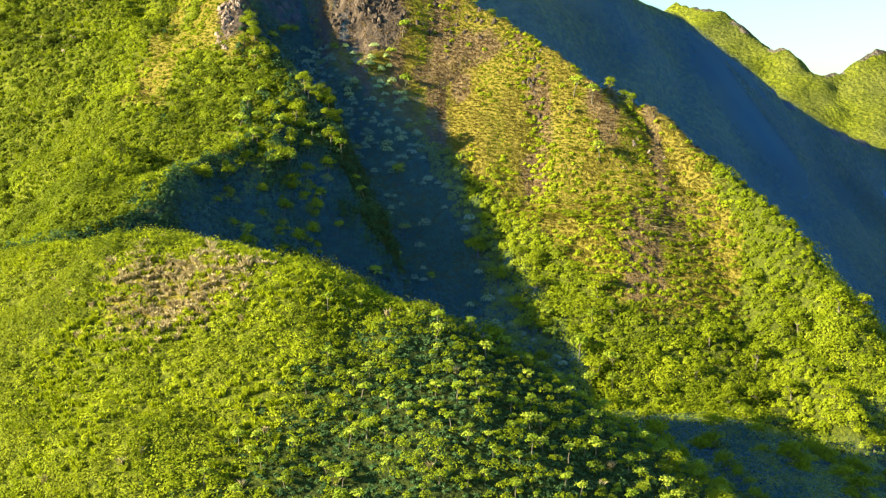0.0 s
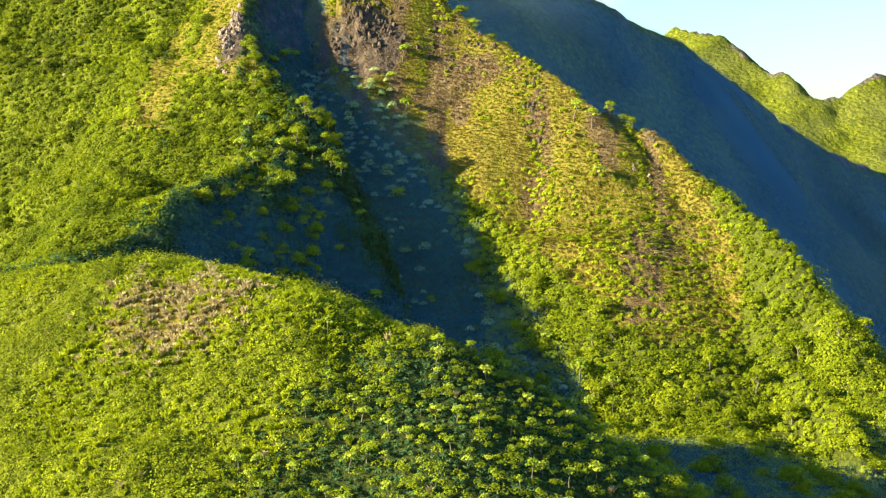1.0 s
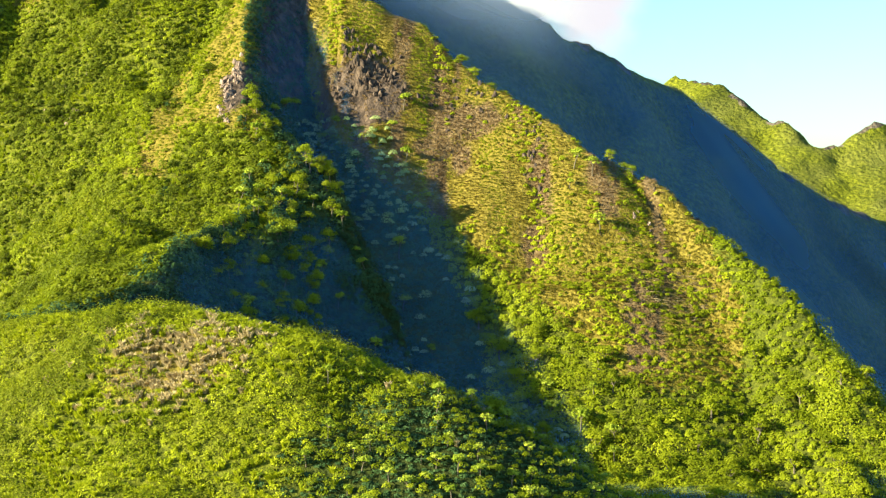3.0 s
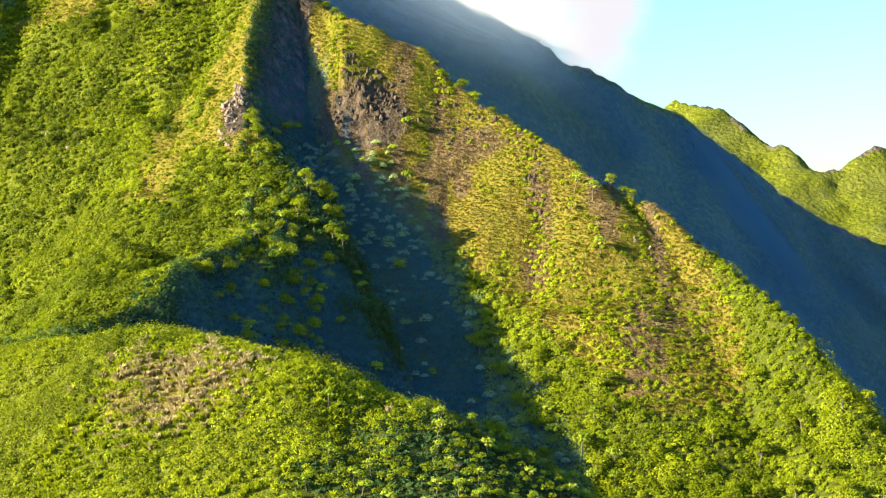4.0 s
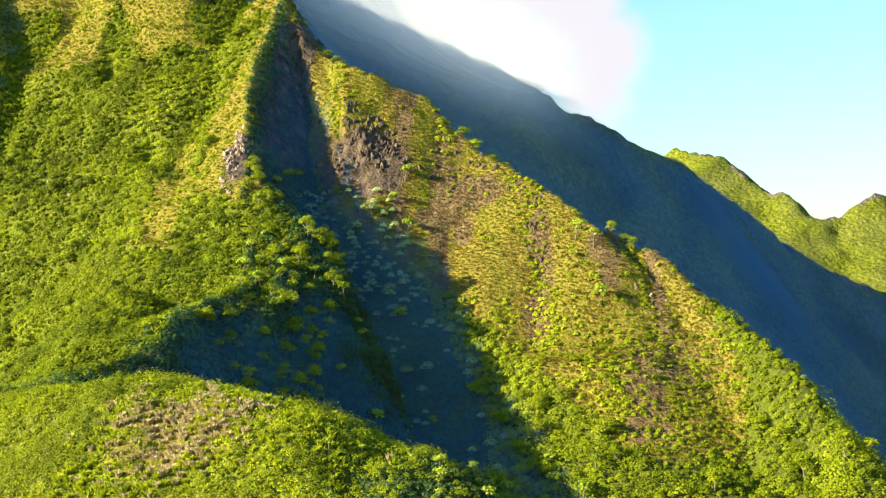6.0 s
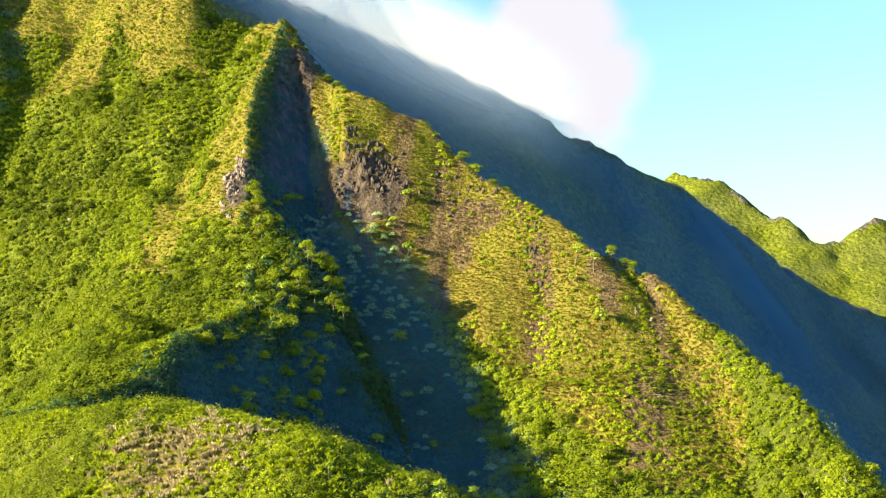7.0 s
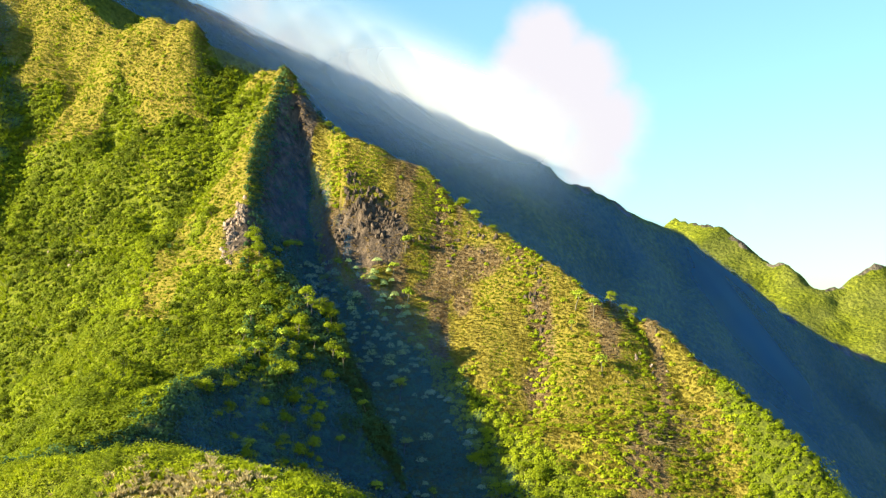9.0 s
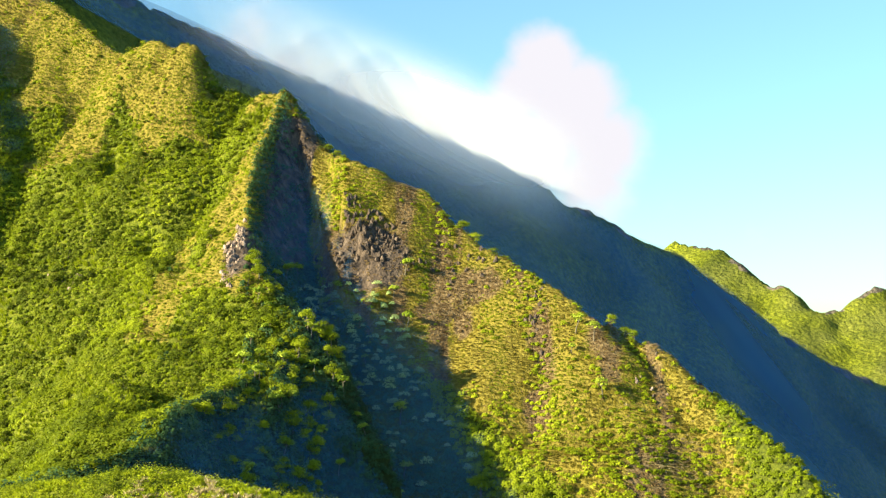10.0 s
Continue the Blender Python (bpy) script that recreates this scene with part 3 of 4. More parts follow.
def near_hill_plants():
    p = scatter(-135, 62, 216, 332, 1.55, 101)
    p = pick(p, p["who"] == 0)
    rng = p["rng"]
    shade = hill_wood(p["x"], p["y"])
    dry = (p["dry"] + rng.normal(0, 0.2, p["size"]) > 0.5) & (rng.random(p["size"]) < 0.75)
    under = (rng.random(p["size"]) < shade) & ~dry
    green = (fbm(p["x"] / 15, p["y"] / 15, 9, 3) + rng.normal(0, 0.3, p["size"]) + 0.55 * smooth(-62, -88, p["x"]) > 0.35) & ~dry & ~under
    grassy = (fbm(p["x"] / 12, p["y"] / 12, 15, 3) + rng.normal(0, 0.25, p["size"]) > 0.12) & ~dry & ~under & ~green
    lime = (fbm(p["x"] / 22, p["y"] / 22, 45, 3) - 0.004 * (p["x"] + 40) + rng.normal(0, 0.12, p["size"]) > 0.0) & ~dry & ~under & ~green & ~grassy
    rest = ~dry & ~under & ~green & ~grassy & ~lime
    plants("hill_shrubs", pick(p, rest), (0.7, 1.9), (0.6, 1.4), 50, 0.44, LEAF_BRIGHT, "dense bright yellow-green shrubs over a sunlit hill", 1, 0.36, 0.7)
    plants("hill_thicket", pick(p, lime), (0.7, 2.1), (0.7, 1.5), 50, 0.44, LEAF_FRESH, "dense lime-green thicket over a sunlit hill", 6, 0.30, 0.8)
    plants("hill_bushes", pick(p, green), (0.8, 2.2), (0.8, 1.5), 54, 0.44, LEAF_GREEN, "mid-green leafy bushes among yellow shrubs", 2, 0.3, 0.8)
    # Dark leaf colour paints the shade in the gaps between crowns.
    plants("hill_undergrowth", pick(p, under), (0.6, 1.2), (0.5, 1.0), 26, 0.5, LEAF_SHADED, "undergrowth below slender trees, leaves coloured dark for shade", 3, 0.15)
    crowns = under & (rng.random(p["size"]) < 0.34)
    plants("hill_crowns", pick(p, crowns), (0.6, 1.25), (0.8, 1.1), 60, 0.36, LEAF_FRESH, "small rounded green crowns of slender hillside trees", 8, 0.05, 0.9, lift=1.3)
    tufts("hill_reeds", pick(p, grassy), (0.9, 1.9), 40, LEAF_BRIGHT, "tall yellow-green grass between shrubs", 5, (0, 0, 0.3), 0.11, 0.42)
    tufts("hill_fern", pick(p, dry), (0.8, 1.9), 50, GRASS_BROWN, "dry straw-brown fern and grass on the brow", 4, (0, 0, 0.2), 0.12, 0.7)


    f = scatter(58, 150, 235, 400, 2.1, 102)
    f = pick(f, np.isin(f["who"], (0, 6)))
    plants("foot_thicket", f, (1.1, 2.6), (0.8, 1.4), 40, 0.66, LEAF_SHADED, "thicket on a valley floor, shade painted into its leaves", 7, 0.3, three=True)


def left_slope_plants():
    p = scatter(-250, 30, 325, 790, 2.2, 201)
    p = pick(p, np.isin(p["who"], (1, 2, 3, 5)) & (p["x"] > -0.37 * p["y"]))
    rng = p["rng"]
    side = ((p["n"][:, 0] > 0.15) & (p["who"] == 1)) | (p["x"] > -50)          # the flank towards the ravine
    p_r = pick(p, side)
    p = pick(p, ~side)
    dry = (p["dry"] + rng.normal(0, 0.15, p["size"]) > 0.5) & (rng.random(p["size"]) < 0.94)
    bare = p["rock"] > 0.5
    green = (fbm(p["x"] / 16, p["y"] / 26, 19, 3) + rng.normal(0, 0.25, p["size"]) > 0.05) & ~dry & ~bare
    open_ground = fbm(p["x"] / 9, p["y"] / 13, 83, 2) < -0.42
    grassy = ((fbm(p["x"] / 11, p["y"] / 24, 87, 3) + rng.normal(0, 0.15, p["size"]) > 0.12) & ~green | open_ground) & ~dry & ~bare
    tufts("slope_reeds", pick(p, grassy), (1.1, 2.5), 30, LEAF_FRESH, "tall yellow-green grass on a steep spur", 15, (0, 0, 0.2), 0.10, 0.15)
    plants("slope_shrubs", pick(p, ~dry & ~green & ~bare & ~grassy & ~open_ground), (1.0, 2.3), (0.8, 1.4), 60, 0.7, LEAF_FRESH, "yellow-green shrubs on a steep sunlit spur", 11, three=True)
    plants("slope_bushes", pick(p, green & ~open_ground), (1.2, 2.9), (0.9, 1.5), 58, 0.76, LEAF_GREEN, "mid-green bushes in the gullies of a spur", 12, -0.1, three=True)
    g = scatter(-250, -60, 360, 790, 1.6, 202)
    g = pick(g, np.isin(g["who"], (1, 2, 3)) & (g["x"] > -0.37 * g["y"]) & (g["dry"] + g["rng"].normal(0, 0.2, g["size"]) > 0.4) & (g["rock"] < 0.6))
    lush = fbm(g["x"] / 9, g["y"] / 25, 27, 3) + g["rng"].normal(0, 0.15, g["size"]) > -0.24
    tufts("crest_fern", pick(g, lush), (0.8, 1.7), 18, LEAF_FRESH, "yellow-green fern below a steep crest", 16, (0, 0, 0), 0.13, 0.0, True)
    withered = ~lush & (fbm(g["x"] / 8, g["z"] / 30, 91, 3) + g["rng"].normal(0, 0.12, g["size"]) > 0.05)
    tufts("crest_bracken", pick(g, withered), (0.8, 1.6), 18, GRASS_RUST, "withered brown fern below a steep crest", 17, (0, 0, 0), 0.13, 0.1, True)
    tufts("crest_grass", pick(g, ~lush & ~withered), (0.8, 1.7), 18, GRASS_DRY, "golden dry grass along a steep crest", 13, (0, 0, 0), 0.13, 0.0, True)
    bare_r = (p_r["rock"] > 0.5) & (rng.random(p_r["size"]) < 0.72)
    plants("ravine_shrubs", pick(p_r, ~bare_r), (1.0, 2.6), (0.9, 1.5), 34, 0.8, LEAF_SHADED, "broadleaf shrubs on the wall of a ravine, coloured as in shade", 14, 0.0, three=True)


def right_slope_plants():
    p = scatter(-75, 175, 300, 665, 2.4, 301)
    p = pick(p, np.isin(p["who"], (4, 6)) & (p["x"] < 0.345 * p["y"]))
    rng = p["rng"]
    dry = p["dry"] + rng.normal(0, 0.2, p["size"]) > 0.5
    bare = p["rock"] > 0.5
    wood = smooth(70, 92, p["away"] + 0.25 * np.maximum(75 - p["z"], 0) + 2.0 * np.maximum(p["x"] - 88, 0) + 16 * fbm(p["x"] / 25, p["y"] / 25, 33, 3)) > rng.random(p["size"])
    tall = wood & ~dry & ~bare & (rng.random(p["size"]) < 0.36)
    low = ~wood & ~dry & ~bare
    some = dry & ~bare & (rng.random(p["size"]) < 0.02 + 0.6 * smooth(0.06, 0.36, fbm(p["x"] / 9 + 31, p["away"] / 40, 39, 3)) + 0.45 * smooth(96, 66, p["z"] + 14 * fbm(p["x"] / 8, p["y"] / 8, 43, 2)))
    fill = wood & ~dry & ~bare & ~tall
    plants("valley_shrubs", pick(p, fill), (1.3, 2.3), (0.8, 1.3), 50, 0.62, LEAF_FRESH, "fresh green shrubs between valley trees", 28, 0.0, 0.7, three=True)
    sunny = rng.random(p["size"]) < 0.4
    plants("valley_bushes", pick(p, tall & sunny), (1.7, 3.6), (0.8, 1.3), 130, 0.62, LEAF_BRIGHT, "yellow-green crowns in a valley wood", 26, 0.0, 0.8, three=True)
    plants("valley_trees", pick(p, tall & ~sunny), (1.9, 4.2), (0.8, 1.3), 130, 0.66, LEAF_FRESH, "rounded green crowns of a valley wood", 21, 0.05, 0.8, three=True)
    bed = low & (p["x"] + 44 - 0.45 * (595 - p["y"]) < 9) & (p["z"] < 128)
    plants("bed_shrubs", pick(p, bed), (1.0, 2.5), (0.9, 1.5), 46, 0.74, LEAF_SHADED, "broadleaf shrubs in the bed of a ravine, coloured as in shade", 31, 0.25, three=True)
    plants("flank_shrubs", pick(p, low & ~bed), (1.0, 2.5), (0.9, 1.5), 74, 0.64, LEAF_FRESH, "bright green shrubs on a steep flank", 22, three=True)
    plants("flank_bushes", pick(p, some), (0.9, 1.9), (0.7, 1.2), 44, 0.75, LEAF_BRIGHT, "scattered bushes in golden grass", 23, 0.1, three=True)
    g = scatter(-75, 160, 380, 665, 1.25, 302)
    g = pick(g, (g["who"] == 4) & (g["dry"] + g["rng"].normal(0, 0.2, g["size"]) > 0.42))
    brown = (brown_mask(g["x"], g["z"], g["who"], g["away"]) + g["rng"].normal(0, 0.32, g["size"]) > 0.55) | (g["rock"] > 0.45)
    keep = (g["rock"] < 0.55) | (g["rng"].random(g["size"]) < 0.2)
    lush = ~brown & (fbm(g["x"] / 7 + 5, g["away"] / 35, 53, 3) + g["rng"].normal(0, 0.2, g["size"]) > 0.06)
    straw = np.exp(-((g["x"] - 82) / 13) ** 2 - ((g["z"] - 68) / 9) ** 2) + g["rng"].normal(0, 0.15, g["size"]) > 0.45
    tufts("flank_straw", pick(g, straw & keep), (0.7, 1.5), 26, GRASS_BROWN, "pale straw and withered fern on a steep flank", 32, (0, 0, 0), 0.13, 0.15, True)
    keep &= ~straw
    tufts("flank_reeds", pick(g, lush & keep), (0.6, 1.4), 26, LEAF_FRESH, "yellow-green reeds in dry grass", 27, (0, 0, 0), 0.13, 0.0, True)
    brown |= lush
    tufts("flank_grass", pick(g, ~brown & keep), (0.6, 1.4), 26, GRASS_DRY, "golden dry grass on a steep flank", 24, (0, 0, 0), 0.13, 0.0, True)
    tufts("flank_fern", pick(g, brown & ~lush & keep), (0.6, 1.4), 26, GRASS_RUST, "brown withered fern on a steep flank", 25, (0, 0, 0), 0.13, 0.0, True)

    c = scatter(-78, 40, 395, 600, 3.4, 303)
    off = c["x"] - (-44 + 0.45 * (595 - c["y"]))                   # metres from the bed of the ravine
    c = pick(c, np.isin(c["who"], (1, 4, 6)) & (off > -24) & (off < 13) & (c["z"] < 132) & (c["rng"].random(c["size"]) < 0.15 + 0.35 * smooth(78, 95, c["z"])))
    plants("ravine_crowns", c, (1.1, 2.3), (0.7, 1.1), 100, 0.6, LEAF_SILVER, "pale silvery round crowns in a shaded ravine", 29, 0.45, 0.8, three=True, lift=1.1)


near_hill_plants()
left_slope_plants()
right_slope_plants()


# ---------------------------------------------------------------- trees
def part(name, me, material, parent, label=""):
    me.materials.append(material)
    ob = new(name, me)
    ob.parent = parent
    return tagged(ob, label)


def tube(path, radii, sides=6):
    """A tapered, bent stem through the points of path."""
    path = np.asarray(path, float)
    verts, faces = [], []
    ring = np.linspace(0, 2 * math.pi, sides, endpoint=False)
    for k, (p, r) in enumerate(zip(path, radii)):
        way = path[min(k + 1, len(path) - 1)] - path[max(k - 1, 0)]
        way = way / np.linalg.norm(way)
        a = np.cross(way, (0.3, 1.0, 0.1))
        a /= np.linalg.norm(a)
        b = np.cross(way, a)
        verts += [p + r * (math.cos(q) * a + math.sin(q) * b) for q in ring]
    for k in range(len(path) - 1):
        for j in range(sides):
            i, l = k * sides, (j + 1) % sides
            faces.append((i + j, i + l, i + sides + l, i + sides + j))
    return np.array(verts), np.array(faces)


def limb_mesh(path, radii, sides=5):
    return mesh_of("limb", *tube(path, radii, sides), None, True)


def crown_mesh(rng, heads, spread_r, leaves, size, flat, tone):
    """Rosettes of leaf sprays round the ends of the limbs."""
    spots, ways, tones = [], [], []
    for head in heads:
        way = rng.normal(size=(leaves, 3))
        way[:, 2] = np.abs(way[:, 2]) * 0.8 - 0.1
        way /= np.linalg.norm(way, axis=1)[:, None]
        spots.append(head + way * spread_r * rng.uniform(0.45, 1.05, (leaves, 1)) * np.array([1, 1, flat]))
        ways.append(way + np.array([0, 0, 0.5]) + rng.normal(0, 0.35, way.shape))
        tones.append(np.full(leaves, np.clip(tone + rng.normal(0, 0.13), 0, 1)))
    spots, ways = np.concatenate(spots), np.concatenate(ways)
    verts = leaf_quads(rng, spots, ways, size * rng.uniform(0.7, 1.35, len(spots)))
    return mesh_of("crown", verts, np.arange(len(verts)).reshape(-1, 4), {"tone": np.repeat(np.concatenate(tones), 4)})


def umbrella_tree(seed, tone):
    """A slender tree: bare pale stem, a few rising limbs and a flat round crown of large leaves."""
    rng = np.random.default_rng(seed)
    root = new("umbrella_tree")
    h = rng.uniform(2.2, 3.5)
    bend = rng.uniform(-0.5, 0.5, 2)
    trunk = [(0, 0, -0.8), (bend[0] * 0.2, bend[1] * 0.2, h * 0.3), (bend[0] * 0.6, bend[1] * 0.6, h * 0.55), (bend[0], bend[1], h * 0.72)]
    part("trunk", mesh_of("trunk", *tube(trunk, (0.15, 0.11, 0.09, 0.07)), None, True), BARK, root, "pale slender trunk")
    heads = [np.array((bend[0], bend[1], h * 1.0))]
    count = int(rng.integers(4, 7))
    for k in range(count):
        a = 2 * math.pi * k / count + rng.uniform(-0.4, 0.4)
        r = rng.uniform(0.3, 0.85)
        end = np.array((bend[0] + r * math.cos(a), bend[1] + r * math.sin(a), h * rng.uniform(0.78, 1.08)))
        mid = np.array((bend[0] + 0.45 * r * math.cos(a), bend[1] + 0.45 * r * math.sin(a), h * 0.78))
        part("limb", limb_mesh([trunk[3], mid, end], (0.07, 0.05, 0.025)), BARK, root)
        heads.append(end)
    part("crown", crown_mesh(rng, heads, 0.86, 32, 0.48, 0.95, tone), LEAF_PALE, root, "flat crown of large bright leaves")
    return tagged(root, "slender tree with a flat bright green crown on a hillside", "tree", "umbrella trees")


def forest_tree(seed, tone, leaf_material_used):
    """A broad tree of the valley wood, with a lumpy crown."""
    rng = np.random.default_rng(seed)
    root = new("forest_tree")
    h = rng.uniform(5.5, 7.5)
    trunk = [(0, 0, -1.2), (0.1, 0.1, h * 0.25), (rng.uniform(-0.4, 0.4), rng.uniform(-0.4, 0.4), h * 0.5)]
    part("trunk", mesh_of("trunk", *tube(trunk, (0.38, 0.27, 0.18)), None, True), BARK, root, "pale branching trunk")
    heads = []
    count = int(rng.integers(6, 9))
    for k in range(count):
        a = 2 * math.pi * k / count + rng.uniform(-0.5, 0.5)
        r = rng.uniform(0.9, 2.5)
        end = np.array((r * math.cos(a), r * math.sin(a), h * rng.uniform(0.45, 0.95)))
        mid = np.array((0.5 * r * math.cos(a), 0.5 * r * math.sin(a), h * 0.6))
        part("limb", limb_mesh([trunk[2], mid, end], (0.15, 0.1, 0.04)), BARK, root)
        heads.append(end)
    heads.append(np.array((0, 0, h * 0.95)))
    part("crown", crown_mesh(rng, heads, 1.75, 78, 0.58, 0.95, tone), leaf_material_used, root, "lumpy rounded crown of small leaves")
    return tagged(root, "broad tree with a rounded green crown on a valley slope", "tree", "forest trees")


def stand(kinds, spots, seed, size=(0.85, 1.2), sink=0.0):
    """Sets copies of the kinds of tree on the ground at the spots; the first ones are used as they are."""
    rng = np.random.default_rng(seed)
    for k, (x, y) in enumerate(spots):
        z = float(land(np.array([x]), np.array([y]))[0][0])
        m = pose(x, y, z - sink, rng.uniform(-6, 6), rng.uniform(-6, 6), rng.uniform(0, 360))
        s = rng.uniform(*size)
        kind = kinds[k % len(kinds)]
        ob = copy_thing(kind, m) if kind.get("set") else kind
        if not kind.get("set"):
            kind["set"] = 1
            kind.matrix_basis = m
        ob.scale = (s, s, s * rng.uniform(0.9, 1.1))


def spaced(places, count, gap, seed):
    """Up to count of the places that stand at least gap apart."""
    rng = np.random.default_rng(seed)
    chosen = []
    for i in rng.permutation(places["size"]):
        x, y = places["x"][i], places["y"][i]
        if all((x - a) ** 2 + (y - b) ** 2 > gap ** 2 for a, b in chosen):
            chosen.append((float(x), float(y)))
            if len(chosen) == count:
                break
    return chosen


def near_trees():
    kinds = [umbrella_tree(500 + k, 0.45 + 0.08 * k) for k in range(6)]
    p = scatter(-52, 62, 216, 295, 1.6, 401)
    shade = hill_wood(p["x"], p["y"])
    p = pick(p, (p["who"] == 0) & (p["rng"].random(p["size"]) < shade))
    stand(kinds, spaced(p, 225, 2.2, 11), 12, (0.5, 1.1))
    r = scatter(-70, 60, 400, 590, 2.5, 402)
    r = pick(r, np.isin(r["who"], (1, 4)) & (r["gap"] < 26) & (r["z"] < 138))
    stand(kinds, spaced(r, 75, 4.6, 13), 14, (1.2, 2.1))


def valley_forest():
    kinds = [forest_tree(600 + k, 0.35 + 0.1 * k, LEAF_FRESH) for k in range(5)]
    p = scatter(10, 165, 330, 520, 3.0, 403)
    p = pick(p, np.isin(p["who"], (4, 6)) & (p["z"] < 62) & (p["dry"] < 0.2) & (p["x"] < 0.34 * p["y"]))
    stand(kinds, spaced(p, 80, 6.5, 15), 16, (0.8, 1.35), 1.0)
    q = scatter(45, 130, 255, 390, 3.0, 406)
    q = pick(q, np.isin(q["who"], (0, 6)) & (q["x"] < 0.34 * q["y"]))
    stand(kinds, spaced(q, 30, 7.0, 22), 23, (0.7, 1.1), 1.0)
    shady = [forest_tree(620 + k, 0.45 + 0.15 * k, LEAF_FRESH) for k in range(3)]
    f = scatter(-75, -36, 425, 548, 2.2, 404)
    f = pick(f, (f["who"] == 1) & (f["away"] < 22) & (f["n"][:, 0] > 0.1))
    stand(shady, spaced(f, 80, 3.3, 18), 19, (0.6, 1.1), 1.2)
    slope_kinds = [forest_tree(640 + k, 0.10 + 0.12 * k, LEAF_GREEN) for k in range(4)]
    w = scatter(-215, -70, 440, 690, 2.6, 405)
    w = pick(w, np.isin(w["who"], (1, 2, 3)) & (w["n"][:, 0] < 0.25) & (w["dry"] < 0.4) & (w["rock"] < 0.4) & (w["x"] > -0.32 * w["y"])
             & (fbm(w["x"] / 14, w["z"] / 22, 19, 3) > 0.02))
    stand(slope_kinds, spaced(w, 90, 4.5, 20), 21, (0.55, 1.0), 2.2)
    crest_spots = [(-53, 644), (-49, 642), (-12, 628), (-9, 626), (66, 557), (71, 552), (74, 548), (-113, 681), (8, 606), (14, 602), (21, 597), (27, 592),
                   (86, 566), (97, 556), (104, 548), (111, 541), (117, 533), (123, 526), (128, 519), (133, 511), (138, 504), (143, 495), (147, 486), (70, 579), (76, 574)]
    stand(kinds, crest_spots, 17, (0.6, 1.0), 1.6)


near_trees()
valley_forest()


# ---------------------------------------------------------------- rock
def rock_outcrop(seed, high):
    """A crag: an upright block with clefts, broken into flat facets."""
    rng = np.random.default_rng(seed)
    bm = bmesh.new()
    bmesh.ops.create_icosphere(bm, subdivisions=3, radius=1.0)
    shift = Vector(rng.uniform(-50, 50, 3))
    cuts = [(Vector(rng.normal(size=3)).normalized(), rng.uniform(0.55, 0.8)) for _ in range(9)]
    for v in bm.verts:
        p = v.co.copy()
        for way, far in cuts:                       # planes that break the block off
            over = p.dot(way) - far
            if over > 0:
                p -= way * over
        cleft = noise.noise(Vector((p.x * 4.0, p.y * 4.0, p.z * 0.9)) + shift)
        p *= 1 + 0.22 * cleft + 0.12 * noise.noise(p * 4 + shift)
        v.co = Vector((p.x, p.y * 0.85, p.z * high))
    me = bpy.data.meshes.new("rock_outcrop")
    bm.to_mesh(me)
    bm.free()
    me.materials.append(ROCK)
    return me


def crags():
    rng = np.random.default_rng(77)
    meshes = [rock_outcrop(700 + k, rng.uniform(1.3, 2.2)) for k in range(8)]
    pale = {}
    for me in meshes:
        pale[me] = me.copy()
        pale[me].materials[0] = PALE_ROCK
    # clusters: middle, spread, how many, size, label
    clusters = [((-82, 554), (3.2, 17), 70, (0.45, 1.25), "pale grey crag at the foot of a knife-edge crest"),
                ((-33, 593), (13, 10), 110, (0.6, 1.5), "dark columnar basalt crag below a grassy knob"),
                ((-18, 588), (8, 6), 16, (0.5, 1.2), "grey-brown crag in withered fern"),
                ((37, 562), (4, 14), 16, (0.5, 1.2), "brown crag in golden grass"),
                ((10, 588), (14, 10), 24, (0.5, 1.2), "brown crag under a ridge crest"),
                ((74, 520), (5, 5), 7, (0.4, 1.0), "pale boulder among dry fern"),
                ((92, 540), (8, 8), 20, (0.8, 1.7), "dark crag in a cleft below a ridge crest"),
                ((-158, 595), (7, 9), 16, (0.4, 1.1), "pale crag among yellow shrubs"),
                ((-100, 475), (9, 9), 9, (0.4, 0.9), "small pale boulder on a spur"),
                ((-63, 606), (10, 26), 44, (0.6, 1.7), "dark crag on a shaded cliff")]
    for (cx, cy), (sx, sy), count, size, label in clusters:
        for k in range(count):
            x, y = cx + rng.normal(0, sx * 0.6), cy + rng.normal(0, sy * 0.6)
            z = float(land(np.array([x]), np.array([y]))[0][0])
            s = rng.uniform(*size)
            me = meshes[int(rng.integers(len(meshes)))]
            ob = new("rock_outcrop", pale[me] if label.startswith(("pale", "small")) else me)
            ob.matrix_world = pose(x, y, z - 0.1 * s, rng.uniform(-15, 15), rng.uniform(-15, 15), rng.uniform(0, 360)) @ Matrix.Diagonal((s, s, s, 1))
            tagged(ob, label, "rock", "crags")


crags()


# ---------------------------------------------------------------- haze, shade tint and mist
def veil(name, rows, columns, place, thick, material, label):
    """A thin see-through sheet, for mist or tint: place(u, v) gives points, thick(u, v) its density."""
    U, V = np.meshgrid(np.linspace(0, 1, columns), np.linspace(0, 1, rows))
    idx = np.arange(rows * columns).reshape(rows, columns)
    faces = np.stack([idx[:-1, :-1], idx[:-1, 1:], idx[1:, 1:], idx[1:, :-1]], -1).reshape(-1, 4)
    me = mesh_of(name, np.stack(place(U, V), -1).reshape(-1, 3), faces, {"thick": thick(U, V)}, True)
    me.materials.append(material)
    ob = new(name, me)
    ob.visible_shadow = False
    return tagged(ob, label, "mist", kind="stuff")


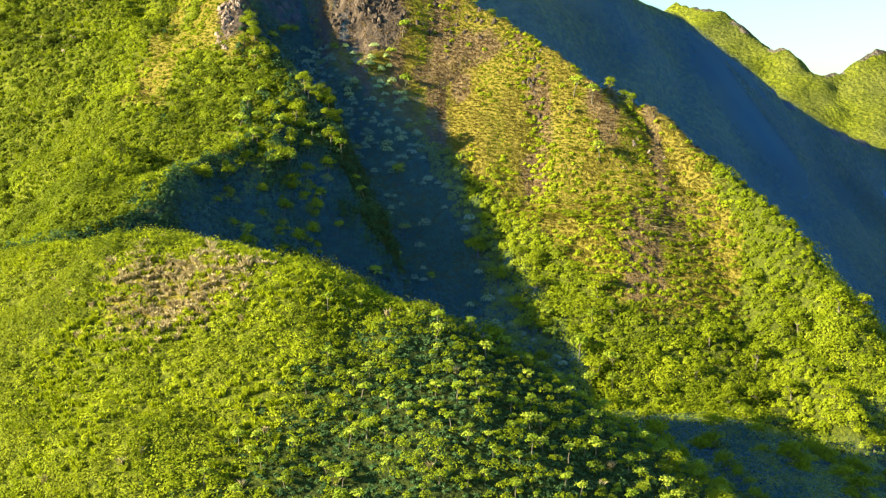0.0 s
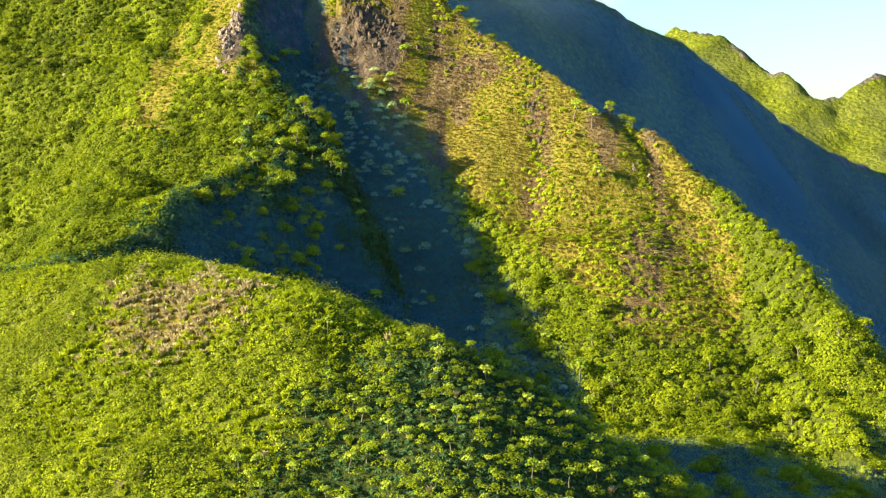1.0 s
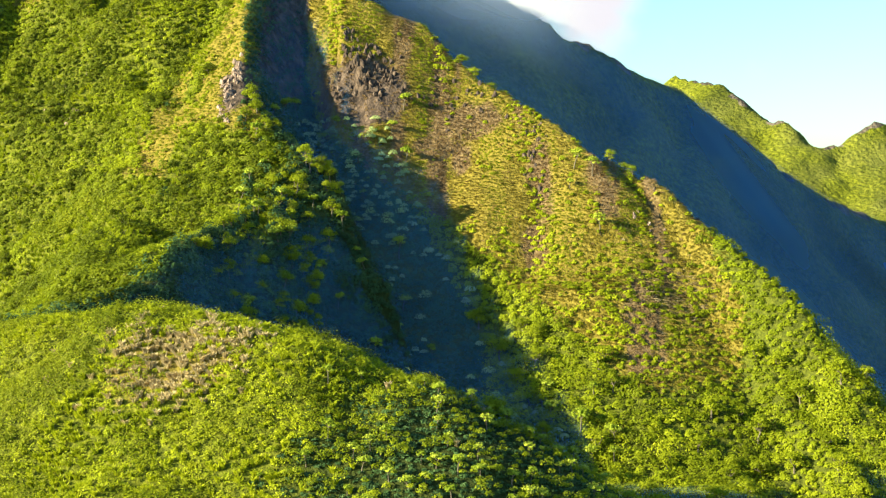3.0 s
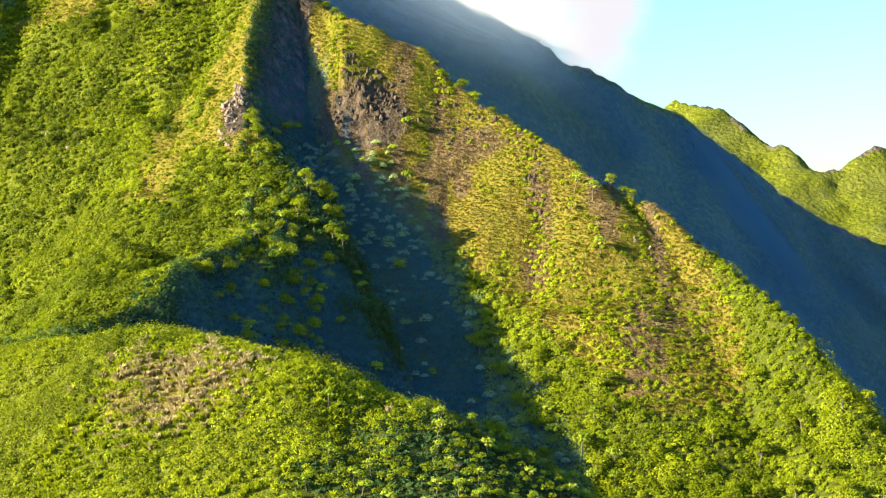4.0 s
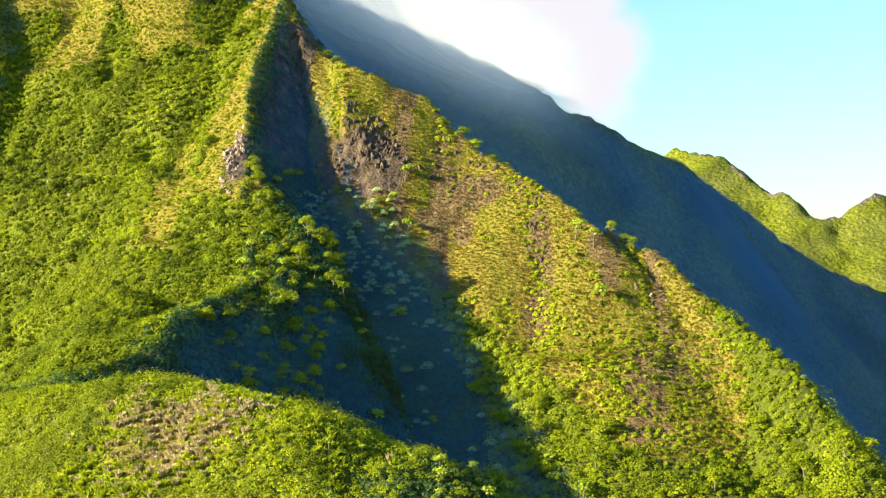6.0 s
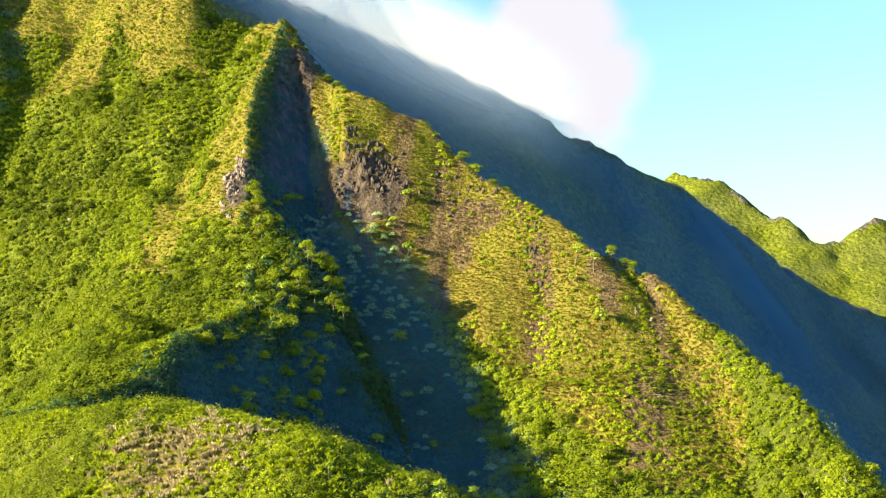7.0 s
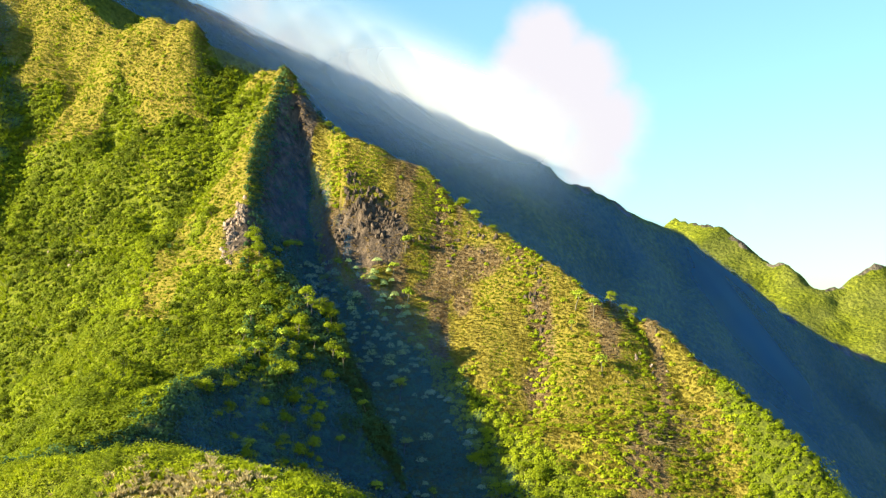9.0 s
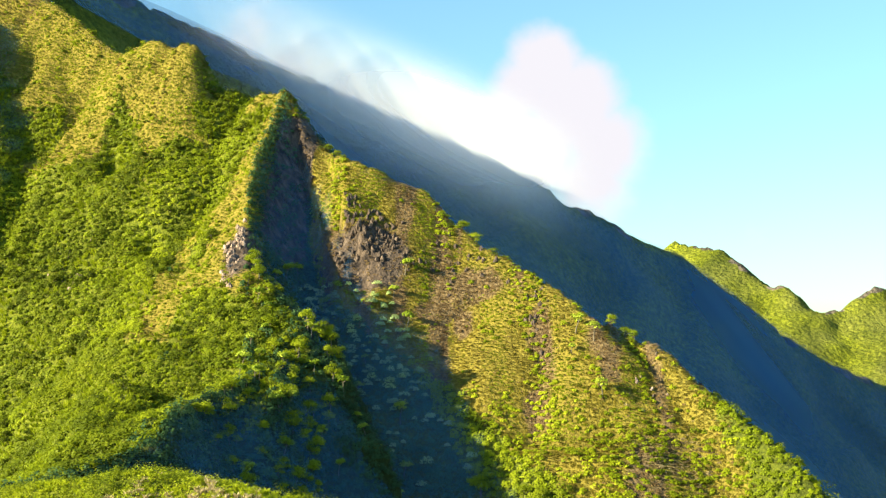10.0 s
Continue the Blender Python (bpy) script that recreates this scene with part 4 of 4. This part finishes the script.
def haze():
    line = np.array(FAR_SPUR, float)

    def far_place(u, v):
        """Laid on the shaded flank alone, from the crest down, to tint it blue."""
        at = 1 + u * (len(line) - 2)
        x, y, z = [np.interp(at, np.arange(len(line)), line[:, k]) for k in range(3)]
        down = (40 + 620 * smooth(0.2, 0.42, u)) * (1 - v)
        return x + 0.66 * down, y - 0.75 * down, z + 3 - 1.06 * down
    veil("flank_haze_sheet", 40, 120, far_place, lambda u, v: 0.50 * smooth(1.0, 0.98, v) * (0.85 + 0.5 * fbm(u * 9, v * 6, 121, 3)), HAZE, "thin blue sheet standing in for haze on the far shaded flank")

    tint_shade("ravine_shade_tint", (-84, 140), (262, 662), 66, 44, 0.23, "sheet that tints the shade of a ravine blue")
    tint_shade("gully_shade_tint", (-330, -150), (560, 790), 36, 30, 0.25, "sheet that tints the shade of a side gully blue")


def tint_shade(name, xs, ys, rows, columns, most, label):
    """A see-through sheet that paints blue over ground the sun does not reach."""
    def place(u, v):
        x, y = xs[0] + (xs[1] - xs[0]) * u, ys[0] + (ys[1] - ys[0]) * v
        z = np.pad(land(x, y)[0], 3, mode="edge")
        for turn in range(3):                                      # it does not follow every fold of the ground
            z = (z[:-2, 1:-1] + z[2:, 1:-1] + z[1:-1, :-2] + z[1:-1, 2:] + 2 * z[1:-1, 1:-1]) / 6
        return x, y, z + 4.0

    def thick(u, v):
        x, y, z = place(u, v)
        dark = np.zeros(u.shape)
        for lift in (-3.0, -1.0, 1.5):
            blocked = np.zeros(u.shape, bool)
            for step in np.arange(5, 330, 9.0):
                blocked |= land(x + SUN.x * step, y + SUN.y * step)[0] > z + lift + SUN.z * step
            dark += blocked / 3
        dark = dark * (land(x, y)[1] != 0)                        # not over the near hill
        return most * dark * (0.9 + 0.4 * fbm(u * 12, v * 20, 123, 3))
    veil(name, rows, columns, place, thick, SHADE_TINT, label)


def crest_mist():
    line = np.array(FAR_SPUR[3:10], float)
    # Upright sheets stand in for cloud, set and faded to fit the camera's view.
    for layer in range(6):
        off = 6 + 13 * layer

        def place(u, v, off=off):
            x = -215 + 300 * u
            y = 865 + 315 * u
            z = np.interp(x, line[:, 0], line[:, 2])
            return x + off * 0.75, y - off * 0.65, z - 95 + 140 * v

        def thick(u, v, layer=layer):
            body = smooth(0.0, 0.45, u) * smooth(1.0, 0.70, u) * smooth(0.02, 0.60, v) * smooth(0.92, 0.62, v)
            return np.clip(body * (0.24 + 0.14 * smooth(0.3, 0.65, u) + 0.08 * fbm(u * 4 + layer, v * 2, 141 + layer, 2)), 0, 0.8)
        veil("crest_mist", 26, 60, place, thick, MIST, "white sheets standing in for cloud over the mountain crest")


haze()
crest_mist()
